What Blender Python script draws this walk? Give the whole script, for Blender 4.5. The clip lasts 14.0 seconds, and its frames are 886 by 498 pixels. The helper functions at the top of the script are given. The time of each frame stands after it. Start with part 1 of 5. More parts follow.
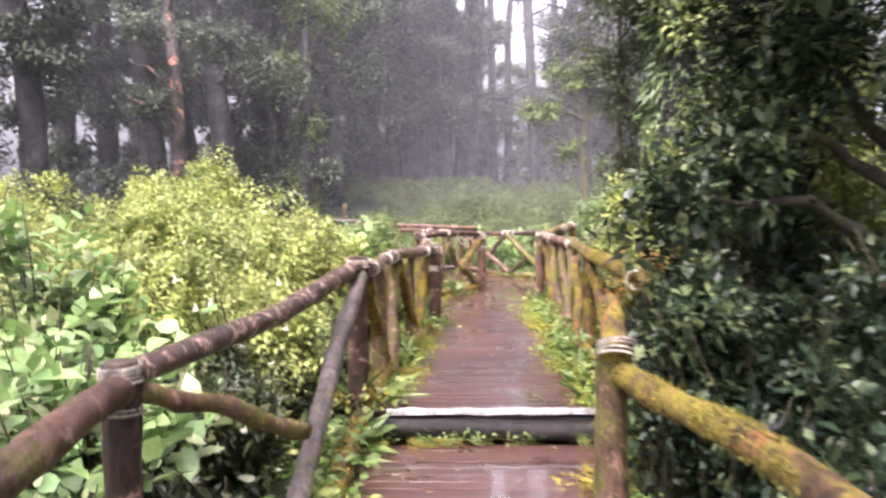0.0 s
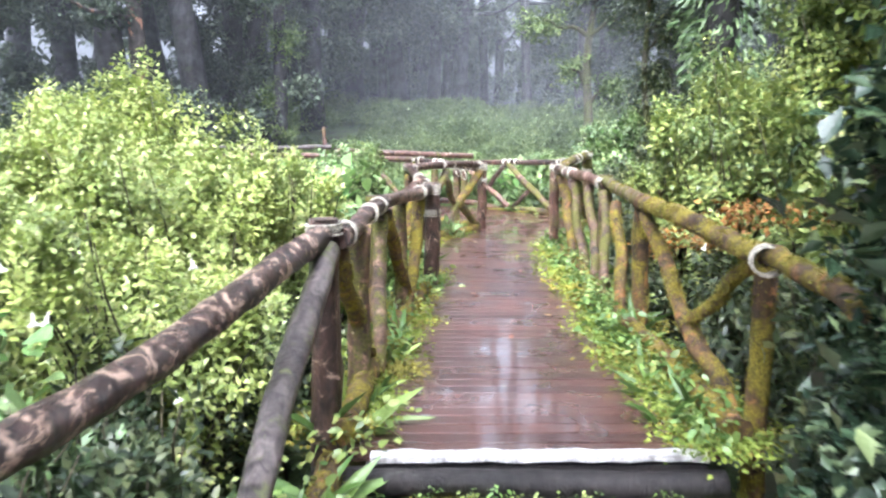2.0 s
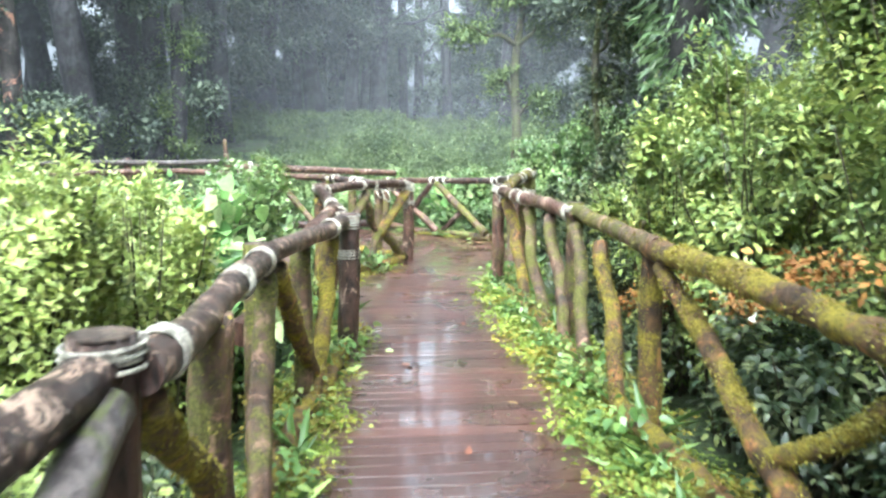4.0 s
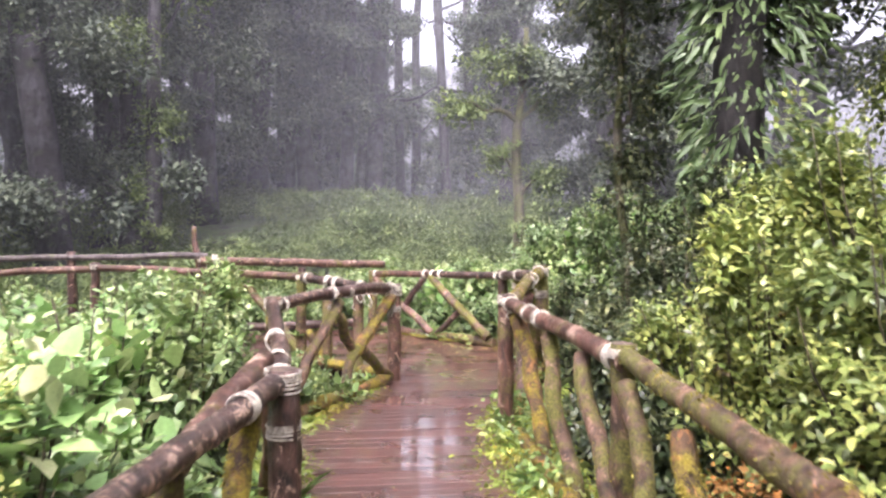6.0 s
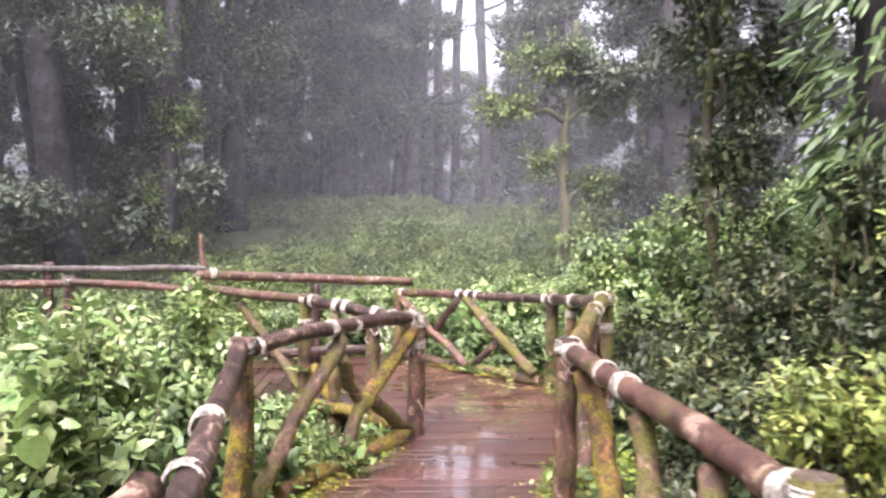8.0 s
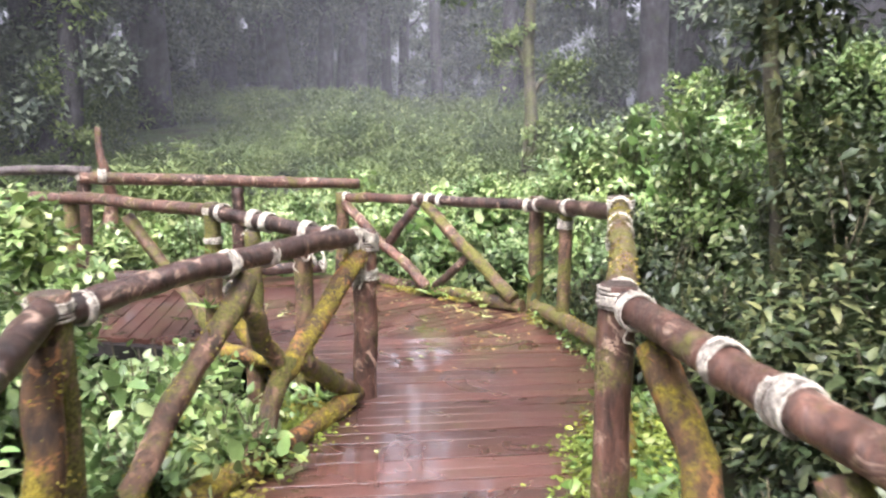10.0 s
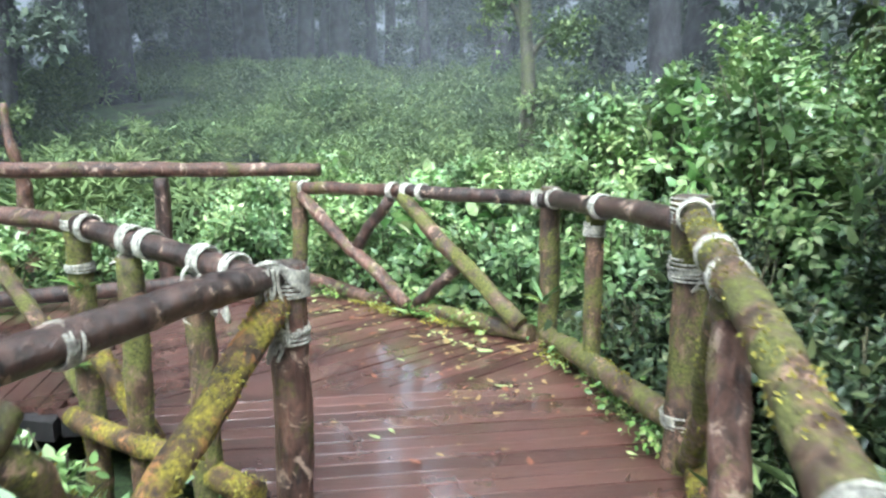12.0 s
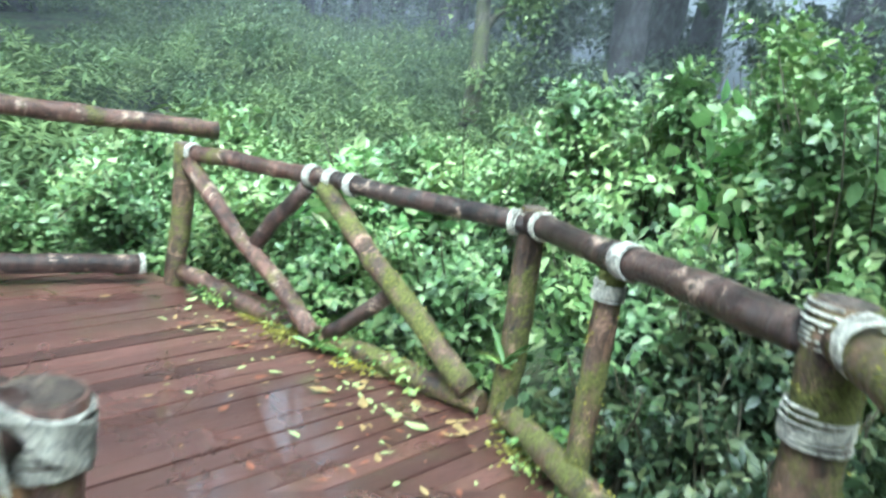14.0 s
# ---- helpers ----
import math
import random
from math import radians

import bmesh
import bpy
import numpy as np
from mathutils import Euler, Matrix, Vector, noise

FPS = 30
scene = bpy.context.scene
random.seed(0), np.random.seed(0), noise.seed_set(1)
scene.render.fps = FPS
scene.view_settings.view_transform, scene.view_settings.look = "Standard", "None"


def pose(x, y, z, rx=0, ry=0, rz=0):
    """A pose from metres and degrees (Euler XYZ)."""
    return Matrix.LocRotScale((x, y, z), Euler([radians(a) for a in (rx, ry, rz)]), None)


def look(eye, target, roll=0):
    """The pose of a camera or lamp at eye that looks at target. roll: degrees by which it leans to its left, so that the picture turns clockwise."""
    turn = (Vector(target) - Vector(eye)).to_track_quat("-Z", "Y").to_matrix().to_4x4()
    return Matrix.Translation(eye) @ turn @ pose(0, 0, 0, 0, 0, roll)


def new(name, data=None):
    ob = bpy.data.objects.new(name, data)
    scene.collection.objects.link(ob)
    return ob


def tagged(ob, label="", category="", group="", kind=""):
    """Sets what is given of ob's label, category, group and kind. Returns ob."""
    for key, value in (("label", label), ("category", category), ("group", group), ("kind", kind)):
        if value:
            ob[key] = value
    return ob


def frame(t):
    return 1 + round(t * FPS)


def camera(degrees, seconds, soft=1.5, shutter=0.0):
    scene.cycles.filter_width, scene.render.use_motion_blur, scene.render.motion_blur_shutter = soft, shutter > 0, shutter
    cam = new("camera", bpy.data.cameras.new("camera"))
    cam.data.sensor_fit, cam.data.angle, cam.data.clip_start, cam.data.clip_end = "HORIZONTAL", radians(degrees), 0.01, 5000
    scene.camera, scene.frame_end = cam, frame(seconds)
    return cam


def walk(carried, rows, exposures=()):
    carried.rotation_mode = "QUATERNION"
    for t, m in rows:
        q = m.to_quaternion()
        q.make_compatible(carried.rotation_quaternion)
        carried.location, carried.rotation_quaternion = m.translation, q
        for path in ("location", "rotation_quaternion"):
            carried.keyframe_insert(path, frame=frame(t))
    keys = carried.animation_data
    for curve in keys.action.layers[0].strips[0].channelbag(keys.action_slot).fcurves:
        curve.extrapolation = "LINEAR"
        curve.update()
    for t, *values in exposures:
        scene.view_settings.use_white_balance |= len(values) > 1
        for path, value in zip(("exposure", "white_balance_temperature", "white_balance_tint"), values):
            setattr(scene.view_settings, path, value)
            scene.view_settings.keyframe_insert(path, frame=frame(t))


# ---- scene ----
cam = camera(59.5, 14.0, 2.3, 0.5)
METRES, EYE, TILT, LEAN, TURN = 12.0, 1.43, -2.5, 0.0, 0.0
ROWS = [
    (0.0, 0.0, 0.0, 0.0, -0.0, 0.0, -0.0),
    (0.5, -0.0001, 0.0378, 0.0071, 3.16, -0.06, 0.75),
    (1.0, -0.0035, 0.0777, 0.0094, -1.27, -2.16, -0.56),
    (1.5, -0.009, 0.1124, 0.0106, -2.13, -6.31, 0.1),
    (2.0, -0.0101, 0.1516, 0.0122, -1.07, -5.69, -0.3),
    (2.5, -0.0147, 0.1883, 0.0116, -4.19, -5.81, -0.05),
    (3.0, -0.0183, 0.2234, 0.0142, -8.12, -8.66, 1.52),
    (3.5, -0.0149, 0.2619, 0.0182, -5.96, -6.47, 1.68),
    (4.0, -0.0084, 0.2967, 0.0191, -7.08, -4.62, -0.4),
    (6.5, 0.0229, 0.4717, 0.0492, -7.0, 1.31, 0.19),
    (7.0, 0.0313, 0.505, 0.0524, -2.97, 1.54, -0.8),
    (7.5, 0.0346, 0.5436, 0.052, -5.05, 2.53, -1.35),
    (8.0, 0.0333, 0.5762, 0.0523, -4.21, 1.43, -0.81),
    (8.5, 0.0355, 0.6127, 0.0532, -0.51, 1.23, -1.05),
    (9.0, 0.0335, 0.6516, 0.0524, -6.94, -1.6, -1.34),
    (11.5, 0.0619, 0.8297, 0.0554, -8.16, -7.61, 0.36),
    (12.0, 0.066, 0.8635, 0.0572, -8.59, -8.06, 0.63),
    (12.5, 0.0644, 0.8927, 0.0601, -8.86, -7.19, 1.5),
    (13.0, 0.0664, 0.9236, 0.0587, -8.81, -9.94, 0.08),
    (13.5, 0.0719, 0.9531, 0.0597, -11.09, -12.16, -3.73),
    (14.0, 0.0757, 0.9853, 0.0629, -13.83, -10.2, -7.26),
]
LIGHT = [
    (0.0, 2.15, 6400, 31), (0.9, 2.26, 6000, 25), (1.6, 2.25, 5600, 17), (4.3, 2.3, 5500, -1), (6.2, 1.9, 6250, 28), (9.2, 2.02, 6250, 25), (11.2, 1.8, 5600, 6), (14.0, 1.88, 4950, -11),
]
walk(cam, [(t, pose(0, 0, EYE, TILT, LEAN, TURN) @ pose(METRES * x, METRES * y, METRES * z, 90 + pitch, roll, yaw)) for t, x, y, z, yaw, pitch, roll in ROWS], LIGHT)

# ---- world and sun: an overcast, misty morning ----
world = bpy.data.worlds.new("world")
scene.world = world
world.use_nodes = True
wn, wl = world.node_tree.nodes, world.node_tree.links
sky = wn.new("ShaderNodeTexSky")
sky.sky_type, sky.sun_disc, sky.sun_elevation, sky.sun_rotation = "NISHITA", False, radians(57), radians(201)
sky.dust_density, sky.air_density = 6.0, 1.0
pale = wn.new("ShaderNodeHueSaturation")
pale.inputs["Saturation"].default_value = 0.25
wl.new(sky.outputs[0], pale.inputs["Color"])
wl.new(pale.outputs[0], wn["Background"].inputs["Color"])
wn["Background"].inputs["Strength"].default_value = 0.15
sun = new("sun", bpy.data.lights.new("sun", "SUN"))
sun.data.energy, sun.data.angle, sun.data.color = 2.2, radians(50), (1.0, 0.97, 0.92)
sun.matrix_world = look((-5, -9, 22), (0, 4, 0))

# ---- materials ----
def material(name):
    m = bpy.data.materials.new(name)
    m.use_nodes = True
    return m, m.node_tree.nodes, m.node_tree.links, m.node_tree.nodes["Principled BSDF"]


def ramp(nodes, stops):
    r = nodes.new("ShaderNodeValToRGB")
    while len(r.color_ramp.elements) < len(stops):
        r.color_ramp.elements.new(0.5)
    for e, (p, c) in zip(r.color_ramp.elements, stops):
        e.position, e.color = p, (*c, 1) if len(c) == 3 else c
    return r


def noise_tex(nodes, links, scale, detail=4, rough=0.6, stretch=None, distortion=0.0):
    tc = nodes.new("ShaderNodeTexCoord")
    n = nodes.new("ShaderNodeTexNoise")
    n.inputs["Scale"].default_value, n.inputs["Detail"].default_value = scale, detail
    n.inputs["Roughness"].default_value, n.inputs["Distortion"].default_value = rough, distortion
    if stretch:
        mp = nodes.new("ShaderNodeMapping")
        mp.inputs["Scale"].default_value = stretch
        links.new(tc.outputs["Object"], mp.inputs["Vector"])
        links.new(mp.outputs[0], n.inputs["Vector"])
    else:
        links.new(tc.outputs["Object"], n.inputs["Vector"])
    return n


def mixer(nodes, links, fac, a, b, kind="MIX"):
    m = nodes.new("ShaderNodeMix")
    m.data_type, m.blend_type = "RGBA", kind
    for sock, v in ((m.inputs["Factor"], fac), (m.inputs["A"], a), (m.inputs["B"], b)):
        if isinstance(v, (int, float)):
            sock.default_value = v
        elif isinstance(v, tuple):
            sock.default_value = (*v, 1)
        else:
            links.new(v, sock)
    return m.outputs["Result"]


def bump(nodes, links, bsdf, height, strength, distance=0.02):
    b = nodes.new("ShaderNodeBump")
    b.inputs["Strength"].default_value, b.inputs["Distance"].default_value = strength, distance
    links.new(height, b.inputs["Height"])
    links.new(b.outputs[0], bsdf.inputs["Normal"])


def wet_wood(name, dark, light):
    """Wet red-brown deck boards: grain along x, worn streaks, dirt, and a film of water in patches."""
    m, n, l, p = material(name)
    grain = noise_tex(n, l, 9, 8, 0.7, (0.9, 14, 6))
    stain = noise_tex(n, l, 2.2, 4, 0.6, None, 0.6)
    info = n.new("ShaderNodeObjectInfo")
    geo = n.new("ShaderNodeNewGeometry")
    base = ramp(n, [(0.3, dark), (0.62, light)])
    l.new(grain.outputs[0], base.inputs[0])
    tone = ramp(n, [(0.0, (0.62, 0.58, 0.56)), (1.0, (1.35, 1.3, 1.25))])
    l.new(info.outputs["Random"], tone.inputs[0])
    c = mixer(n, l, 1.0, base.outputs[0], tone.outputs[0], "MULTIPLY")
    dirt = ramp(n, [(0.52, (0, 0, 0)), (0.72, (0.8, 0.8, 0.8))])
    l.new(stain.outputs[0], dirt.inputs[0])
    c = mixer(n, l, dirt.outputs[0], c, (0.06, 0.03, 0.02))
    algae = noise_tex(n, l, 0.8, 5, 0.65)
    l.new(geo.outputs["Position"], algae.inputs["Vector"])
    ar = ramp(n, [(0.6, (0, 0, 0)), (0.75, (0.45, 0.45, 0.45))])
    l.new(algae.outputs[0], ar.inputs[0])
    c = mixer(n, l, ar.outputs[0], c, (0.05, 0.05, 0.018))
    l.new(c, p.inputs["Base Color"])
    gloss = noise_tex(n, l, 2.4, 6, 0.62, None, 0.5)
    l.new(geo.outputs["Position"], gloss.inputs["Vector"])
    gr = ramp(n, [(0.36, (0.2, 0.2, 0.2)), (0.62, (0.5, 0.5, 0.5))])
    l.new(gloss.outputs[0], gr.inputs[0])
    l.new(gr.outputs[0], p.inputs["Roughness"])
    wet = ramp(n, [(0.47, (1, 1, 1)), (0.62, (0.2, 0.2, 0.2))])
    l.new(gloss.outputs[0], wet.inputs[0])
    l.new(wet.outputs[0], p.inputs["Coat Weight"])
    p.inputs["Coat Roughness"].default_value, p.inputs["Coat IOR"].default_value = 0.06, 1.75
    bump(n, l, p, grain.outputs[0], 0.35, 0.008)
    return m


def bark(name, dark, light, lichen, lichen_at=0.62, moss=None, moss_at=0.6, rough=0.5, scale=1.0):
    """Bark or weathered log: long fissures, worn and stained stretches, lichen patches, and moss where given."""
    m, n, l, p = material(name)
    fissure = noise_tex(n, l, 26 * scale, 7, 0.72, (1, 1, 0.4), 0.5)
    stain = noise_tex(n, l, 4.5 * scale, 5, 0.65, None, 0.4)
    base = ramp(n, [(0.36, dark), (0.64, light)])
    l.new(fissure.outputs[0], base.inputs[0])
    tone = ramp(n, [(0.36, (0.4, 0.38, 0.38)), (0.62, (1.3, 1.3, 1.3))])
    l.new(stain.outputs[0], tone.inputs[0])
    base_c = mixer(n, l, 1.0, base.outputs[0], tone.outputs[0], "MULTIPLY")
    spot = noise_tex(n, l, 9 * scale, 7, 0.75, None, 0.9)
    sr = ramp(n, [(lichen_at - 0.012, (0, 0, 0)), (lichen_at + 0.035, (1, 1, 1))])
    l.new(spot.outputs[0], sr.inputs[0])
    c = mixer(n, l, sr.outputs[0], base_c, lichen)
    height = fissure.outputs[0]
    if moss:
        patch = noise_tex(n, l, 5 * scale, 6, 0.75)
        fine = noise_tex(n, l, 70 * scale, 4, 0.75)
        green = ramp(n, [(0.32, tuple(v * 0.25 for v in moss)), (0.5, moss), (0.7, tuple(min(1, v * 1.7) for v in moss))])
        l.new(fine.outputs[0], green.inputs[0])
        mr = ramp(n, [(moss_at - 0.06, (0, 0, 0)), (moss_at + 0.06, (1, 1, 1))])
        l.new(patch.outputs[0], mr.inputs[0])
        c = mixer(n, l, mr.outputs[0], c, green.outputs[0])
        rr = ramp(n, [(0.0, (rough,) * 3), (1.0, (0.95,) * 3)])
        l.new(mr.outputs[0], rr.inputs[0])
        l.new(rr.outputs[0], p.inputs["Roughness"])
        height = mixer(n, l, mr.outputs[0], fissure.outputs[0], fine.outputs[0])
    else:
        p.inputs["Roughness"].default_value = rough
    l.new(c, p.inputs["Base Color"])
    bump(n, l, p, height, 1.0, 0.02)
    return m


def leaf(name, deep, mid, bright, rough=0.4, thin=0.35, spot=None):
    """Foliage: each leaf its own tone, some light through the blade, a wet sheen."""
    m, n, l, p = material(name)
    geo = n.new("ShaderNodeNewGeometry")
    young = tuple(0.45 * a + 0.55 * b for a, b in zip(mid, bright))
    old = tuple(0.55 * a + 0.45 * b for a, b in zip(deep, mid))
    c = ramp(n, [(0.06, old), (0.5, mid), (0.9, young), (1.0, bright)])
    l.new(geo.outputs["Random Per Island"], c.inputs[0])
    large = noise_tex(n, l, 1.6, 3)
    lr = ramp(n, [(0.34, (0.55, 0.6, 0.62)), (0.66, (1.28, 1.22, 1.05))])
    l.new(large.outputs[0], lr.inputs[0])
    col = mixer(n, l, 1.0, c.outputs[0], lr.outputs[0], "MULTIPLY")
    if spot:
        s = noise_tex(n, l, 40, 3)
        sr = ramp(n, [(0.62, (0, 0, 0)), (0.7, (1, 1, 1))])
        l.new(s.outputs[0], sr.inputs[0])
        col = mixer(n, l, sr.outputs[0], col, spot)
    mottle = noise_tex(n, l, 38, 4, 0.7)
    ml = ramp(n, [(0.3, (0.8, 0.82, 0.78)), (0.7, (1.14, 1.12, 1.14))])
    l.new(mottle.outputs[0], ml.inputs[0])
    col = mixer(n, l, 1.0, col, ml.outputs[0], "MULTIPLY")
    l.new(col, p.inputs["Base Color"])
    p.inputs["Roughness"].default_value = rough
    bump(n, l, p, mottle.outputs[0], 0.5, 0.01)
    t = n.new("ShaderNodeBsdfTranslucent")
    l.new(col, t.inputs["Color"])
    mx = n.new("ShaderNodeMixShader")
    mx.inputs[0].default_value = thin * 0.55
    l.new(p.outputs[0], mx.inputs[1])
    l.new(t.outputs[0], mx.inputs[2])
    l.new(mx.outputs[0], n["Material Output"].inputs["Surface"])
    return m


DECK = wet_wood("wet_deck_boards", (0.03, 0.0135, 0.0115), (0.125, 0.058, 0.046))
LOG = bark("dark_log", (0.014, 0.01, 0.009), (0.105, 0.058, 0.044), (0.4, 0.28, 0.21), 0.585, None, 0.6, 0.3, 0.85)
LOG_PEEL = bark("peeling_log", (0.014, 0.01, 0.009), (0.11, 0.062, 0.048), (0.5, 0.35, 0.26), 0.55, None, 0.6, 0.3, 1.5)
LOG_GREY = bark("grey_log", (0.035, 0.028, 0.028), (0.17, 0.14, 0.13), (0.12, 0.13, 0.05), 0.57, None, 0.6, 0.36)
LOG_RED = bark("red_brown_log", (0.035, 0.018, 0.013), (0.18, 0.09, 0.063), (0.4, 0.28, 0.21), 0.58, (0.13, 0.12, 0.03), 0.6, 0.33)
LOG_MOSSY = bark("mossy_log", (0.028, 0.016, 0.011), (0.17, 0.095, 0.058), (0.34, 0.2, 0.14), 0.57, (0.135, 0.13, 0.03), 0.51, 0.42)
LOG_MOSS = bark("moss_covered_log", (0.03, 0.018, 0.01), (0.15, 0.078, 0.03), (0.34, 0.15, 0.05), 0.57, (0.25, 0.2, 0.022), 0.52, 0.6)
LOG_BLACK = bark("black_wet_log", (0.008, 0.007, 0.007), (0.035, 0.029, 0.028), (0.07, 0.07, 0.06), 0.64, None, 0.6, 0.45)
CUT = bark("cut_end_grain", (0.06, 0.04, 0.03), (0.22, 0.16, 0.12), (0.12, 0.13, 0.05), 0.6, None, 0.6, 0.6, 2.0)
# grey-lavender bark: some of the mist's haze is put into the colour
TREE = bark("haze_grey_bark", (0.02, 0.019, 0.022), (0.075, 0.07, 0.078), (0.15, 0.15, 0.15), 0.66, (0.05, 0.058, 0.035), 0.62, 0.85, 0.35)
TREE_PINK = bark("peeling_tree_bark", (0.05, 0.042, 0.042), (0.14, 0.115, 0.11), (0.62, 0.3, 0.21), 0.57, None, 0.6, 0.8, 0.25)
TREE_MOSS = bark("mossy_tree_bark", (0.04, 0.036, 0.026), (0.12, 0.105, 0.075), (0.17, 0.17, 0.12), 0.64, (0.08, 0.085, 0.03), 0.5, 0.85, 0.6)
STEM = bark("shrub_stem", (0.04, 0.035, 0.02), (0.12, 0.1, 0.05), (0.14, 0.14, 0.06), 0.6, None, 0.6, 0.7, 2.0)
ROPE = bark("white_rope", (0.46, 0.42, 0.33), (0.84, 0.79, 0.68), (0.42, 0.4, 0.3), 0.66, None, 0.6, 0.8, 5.0)
NOSING = bark("white_painted_edge", (0.62, 0.6, 0.58), (0.86, 0.85, 0.84), (0.22, 0.14, 0.1), 0.68, None, 0.6, 0.5, 2.5)
GROUND = bark("forest_floor", (0.016, 0.016, 0.008), (0.055, 0.055, 0.024), (0.1, 0.09, 0.04), 0.66, (0.05, 0.075, 0.025), 0.46, 0.9, 0.3)
YELLOW = leaf("yellow_green_leaf", (0.127, 0.176, 0.042), (0.413, 0.502, 0.15), (0.657, 0.666, 0.31), 0.32, 0.32)
LUSH = leaf("fresh_green_leaf", (0.0494, 0.0916, 0.0341), (0.21, 0.321, 0.116), (0.512, 0.572, 0.318), 0.3, 0.28)
BROAD = leaf("pale_broad_leaf", (0.135, 0.273, 0.0995), (0.339, 0.536, 0.21), (0.606, 0.632, 0.392), 0.25, 0.35)
DARK = leaf("dark_green_leaf", (0.0129, 0.0246, 0.012), (0.0602, 0.0888, 0.0399), (0.229, 0.242, 0.116), 0.34, 0.22)
EDGE = leaf("edge_plant_leaf", (0.045, 0.09, 0.025), (0.16, 0.27, 0.07), (0.38, 0.5, 0.16), 0.3, 0.3)
MIXED = leaf("mixed_green_leaf", (0.0546, 0.0975, 0.0291), (0.259, 0.338, 0.101), (0.608, 0.624, 0.223), 0.28, 0.3)
STRAP = leaf("strap_leaf", (0.0663, 0.122, 0.053), (0.144, 0.221, 0.0994), (0.265, 0.365, 0.186), 0.33, 0.3)
DEEP = leaf("deep_green_leaf", (0.00958, 0.0211, 0.0127), (0.0431, 0.0767, 0.0431), (0.189, 0.237, 0.114), 0.2, 0.18)
OLIVE = leaf("olive_brush_leaf", (0.0753, 0.11, 0.0453), (0.145, 0.198, 0.0754), (0.255, 0.319, 0.135), 0.95, 0.35)
# crown leaves greyed in base colour for the haze of distance
FAR = leaf("haze_grey_crown_leaf", (0.051, 0.0699, 0.052), (0.0946, 0.121, 0.0887), (0.183, 0.218, 0.153), 0.8, 0.3)
MOSSLEAF = leaf("yellow_moss_tuft", (0.117, 0.0884, 0.0156), (0.26, 0.227, 0.039), (0.468, 0.429, 0.091), 0.9, 0.25)
RUST = leaf("rusty_dead_leaf", (0.16, 0.06, 0.015), (0.34, 0.15, 0.03), (0.46, 0.25, 0.07), 0.7, 0.2)
LITTER = leaf("fallen_leaf", (0.16, 0.07, 0.045), (0.34, 0.22, 0.1), (0.55, 0.5, 0.22), 0.4, 0.1)
LITTER_RED = leaf("red_fallen_leaf", (0.12, 0.04, 0.03), (0.22, 0.08, 0.05), (0.32, 0.15, 0.08), 0.35, 0.1)
LITTER_GREEN = leaf("pale_fallen_leaf", (0.3, 0.36, 0.14), (0.42, 0.48, 0.2), (0.5, 0.5, 0.3), 0.35, 0.1)
MOSSGREEN = leaf("green_moss_tuft", (0.1, 0.14, 0.025), (0.22, 0.29, 0.05), (0.36, 0.43, 0.1), 0.9, 0.3)
PETAL = leaf("white_petal", (0.7, 0.7, 0.68), (0.8, 0.8, 0.78), (0.85, 0.85, 0.85), 0.5, 0.3)


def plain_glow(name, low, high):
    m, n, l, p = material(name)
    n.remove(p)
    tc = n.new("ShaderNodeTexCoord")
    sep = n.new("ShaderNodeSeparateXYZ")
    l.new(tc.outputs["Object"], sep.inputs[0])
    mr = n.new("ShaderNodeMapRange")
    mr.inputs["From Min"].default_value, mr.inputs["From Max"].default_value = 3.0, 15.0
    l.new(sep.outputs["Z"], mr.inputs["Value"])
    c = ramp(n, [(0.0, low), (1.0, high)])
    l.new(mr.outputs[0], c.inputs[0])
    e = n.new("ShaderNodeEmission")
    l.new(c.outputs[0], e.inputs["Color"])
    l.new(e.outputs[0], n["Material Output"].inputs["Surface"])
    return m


# emission, brighter upwards, in place of far mist lit by the sky
MIST = plain_glow("distant_mist_glow", (0.05, 0.052, 0.06), (0.27, 0.275, 0.29))


def veil(name, share):
    """Thin mist: most light passes, the rest is scattered."""
    m, n, l, p = material(name)
    n.remove(p)
    t, d, b = n.new("ShaderNodeBsdfTransparent"), n.new("ShaderNodeBsdfDiffuse"), n.new("ShaderNodeBsdfTranslucent")
    d.inputs["Color"].default_value = b.inputs["Color"].default_value = (0.84, 0.86, 0.95, 1)
    both, mx = n.new("ShaderNodeMixShader"), n.new("ShaderNodeMixShader")
    l.new(d.outputs[0], both.inputs[1])
    l.new(b.outputs[0], both.inputs[2])
    drift = noise_tex(n, l, 0.09, 3, 0.5)
    r = ramp(n, [(0.3, (share * 0.55,) * 3), (0.7, (share * 1.45,) * 3)])
    l.new(drift.outputs[0], r.inputs[0])
    l.new(r.outputs[0], mx.inputs[0])
    l.new(t.outputs[0], mx.inputs[1])
    l.new(both.outputs[0], mx.inputs[2])
    l.new(mx.outputs[0], n["Material Output"].inputs["Surface"])
    return m


VEIL = veil("drifting_mist", 0.027)

# ---- building helpers ----
RNG = np.random.default_rng(7)


def part(name, bm, mat, parent, label=""):
    me = bpy.data.meshes.new(name)
    bm.to_mesh(me)
    bm.free()
    me.materials.append(mat)
    ob = new(name, me)
    ob.parent = parent
    return tagged(ob, label)


def shared(name, me, parent, label="", m=None):
    ob = new(name, me)
    ob.parent = parent
    if m is not None:
        ob.matrix_basis = m
    return tagged(ob, label)


def thing(name, label, category, x=0, y=0, z=0, group="", kind=""):
    ob = new(name)
    ob.location = (x, y, z)
    ob.empty_display_size = 0.1
    return tagged(ob, label, category, group, kind)


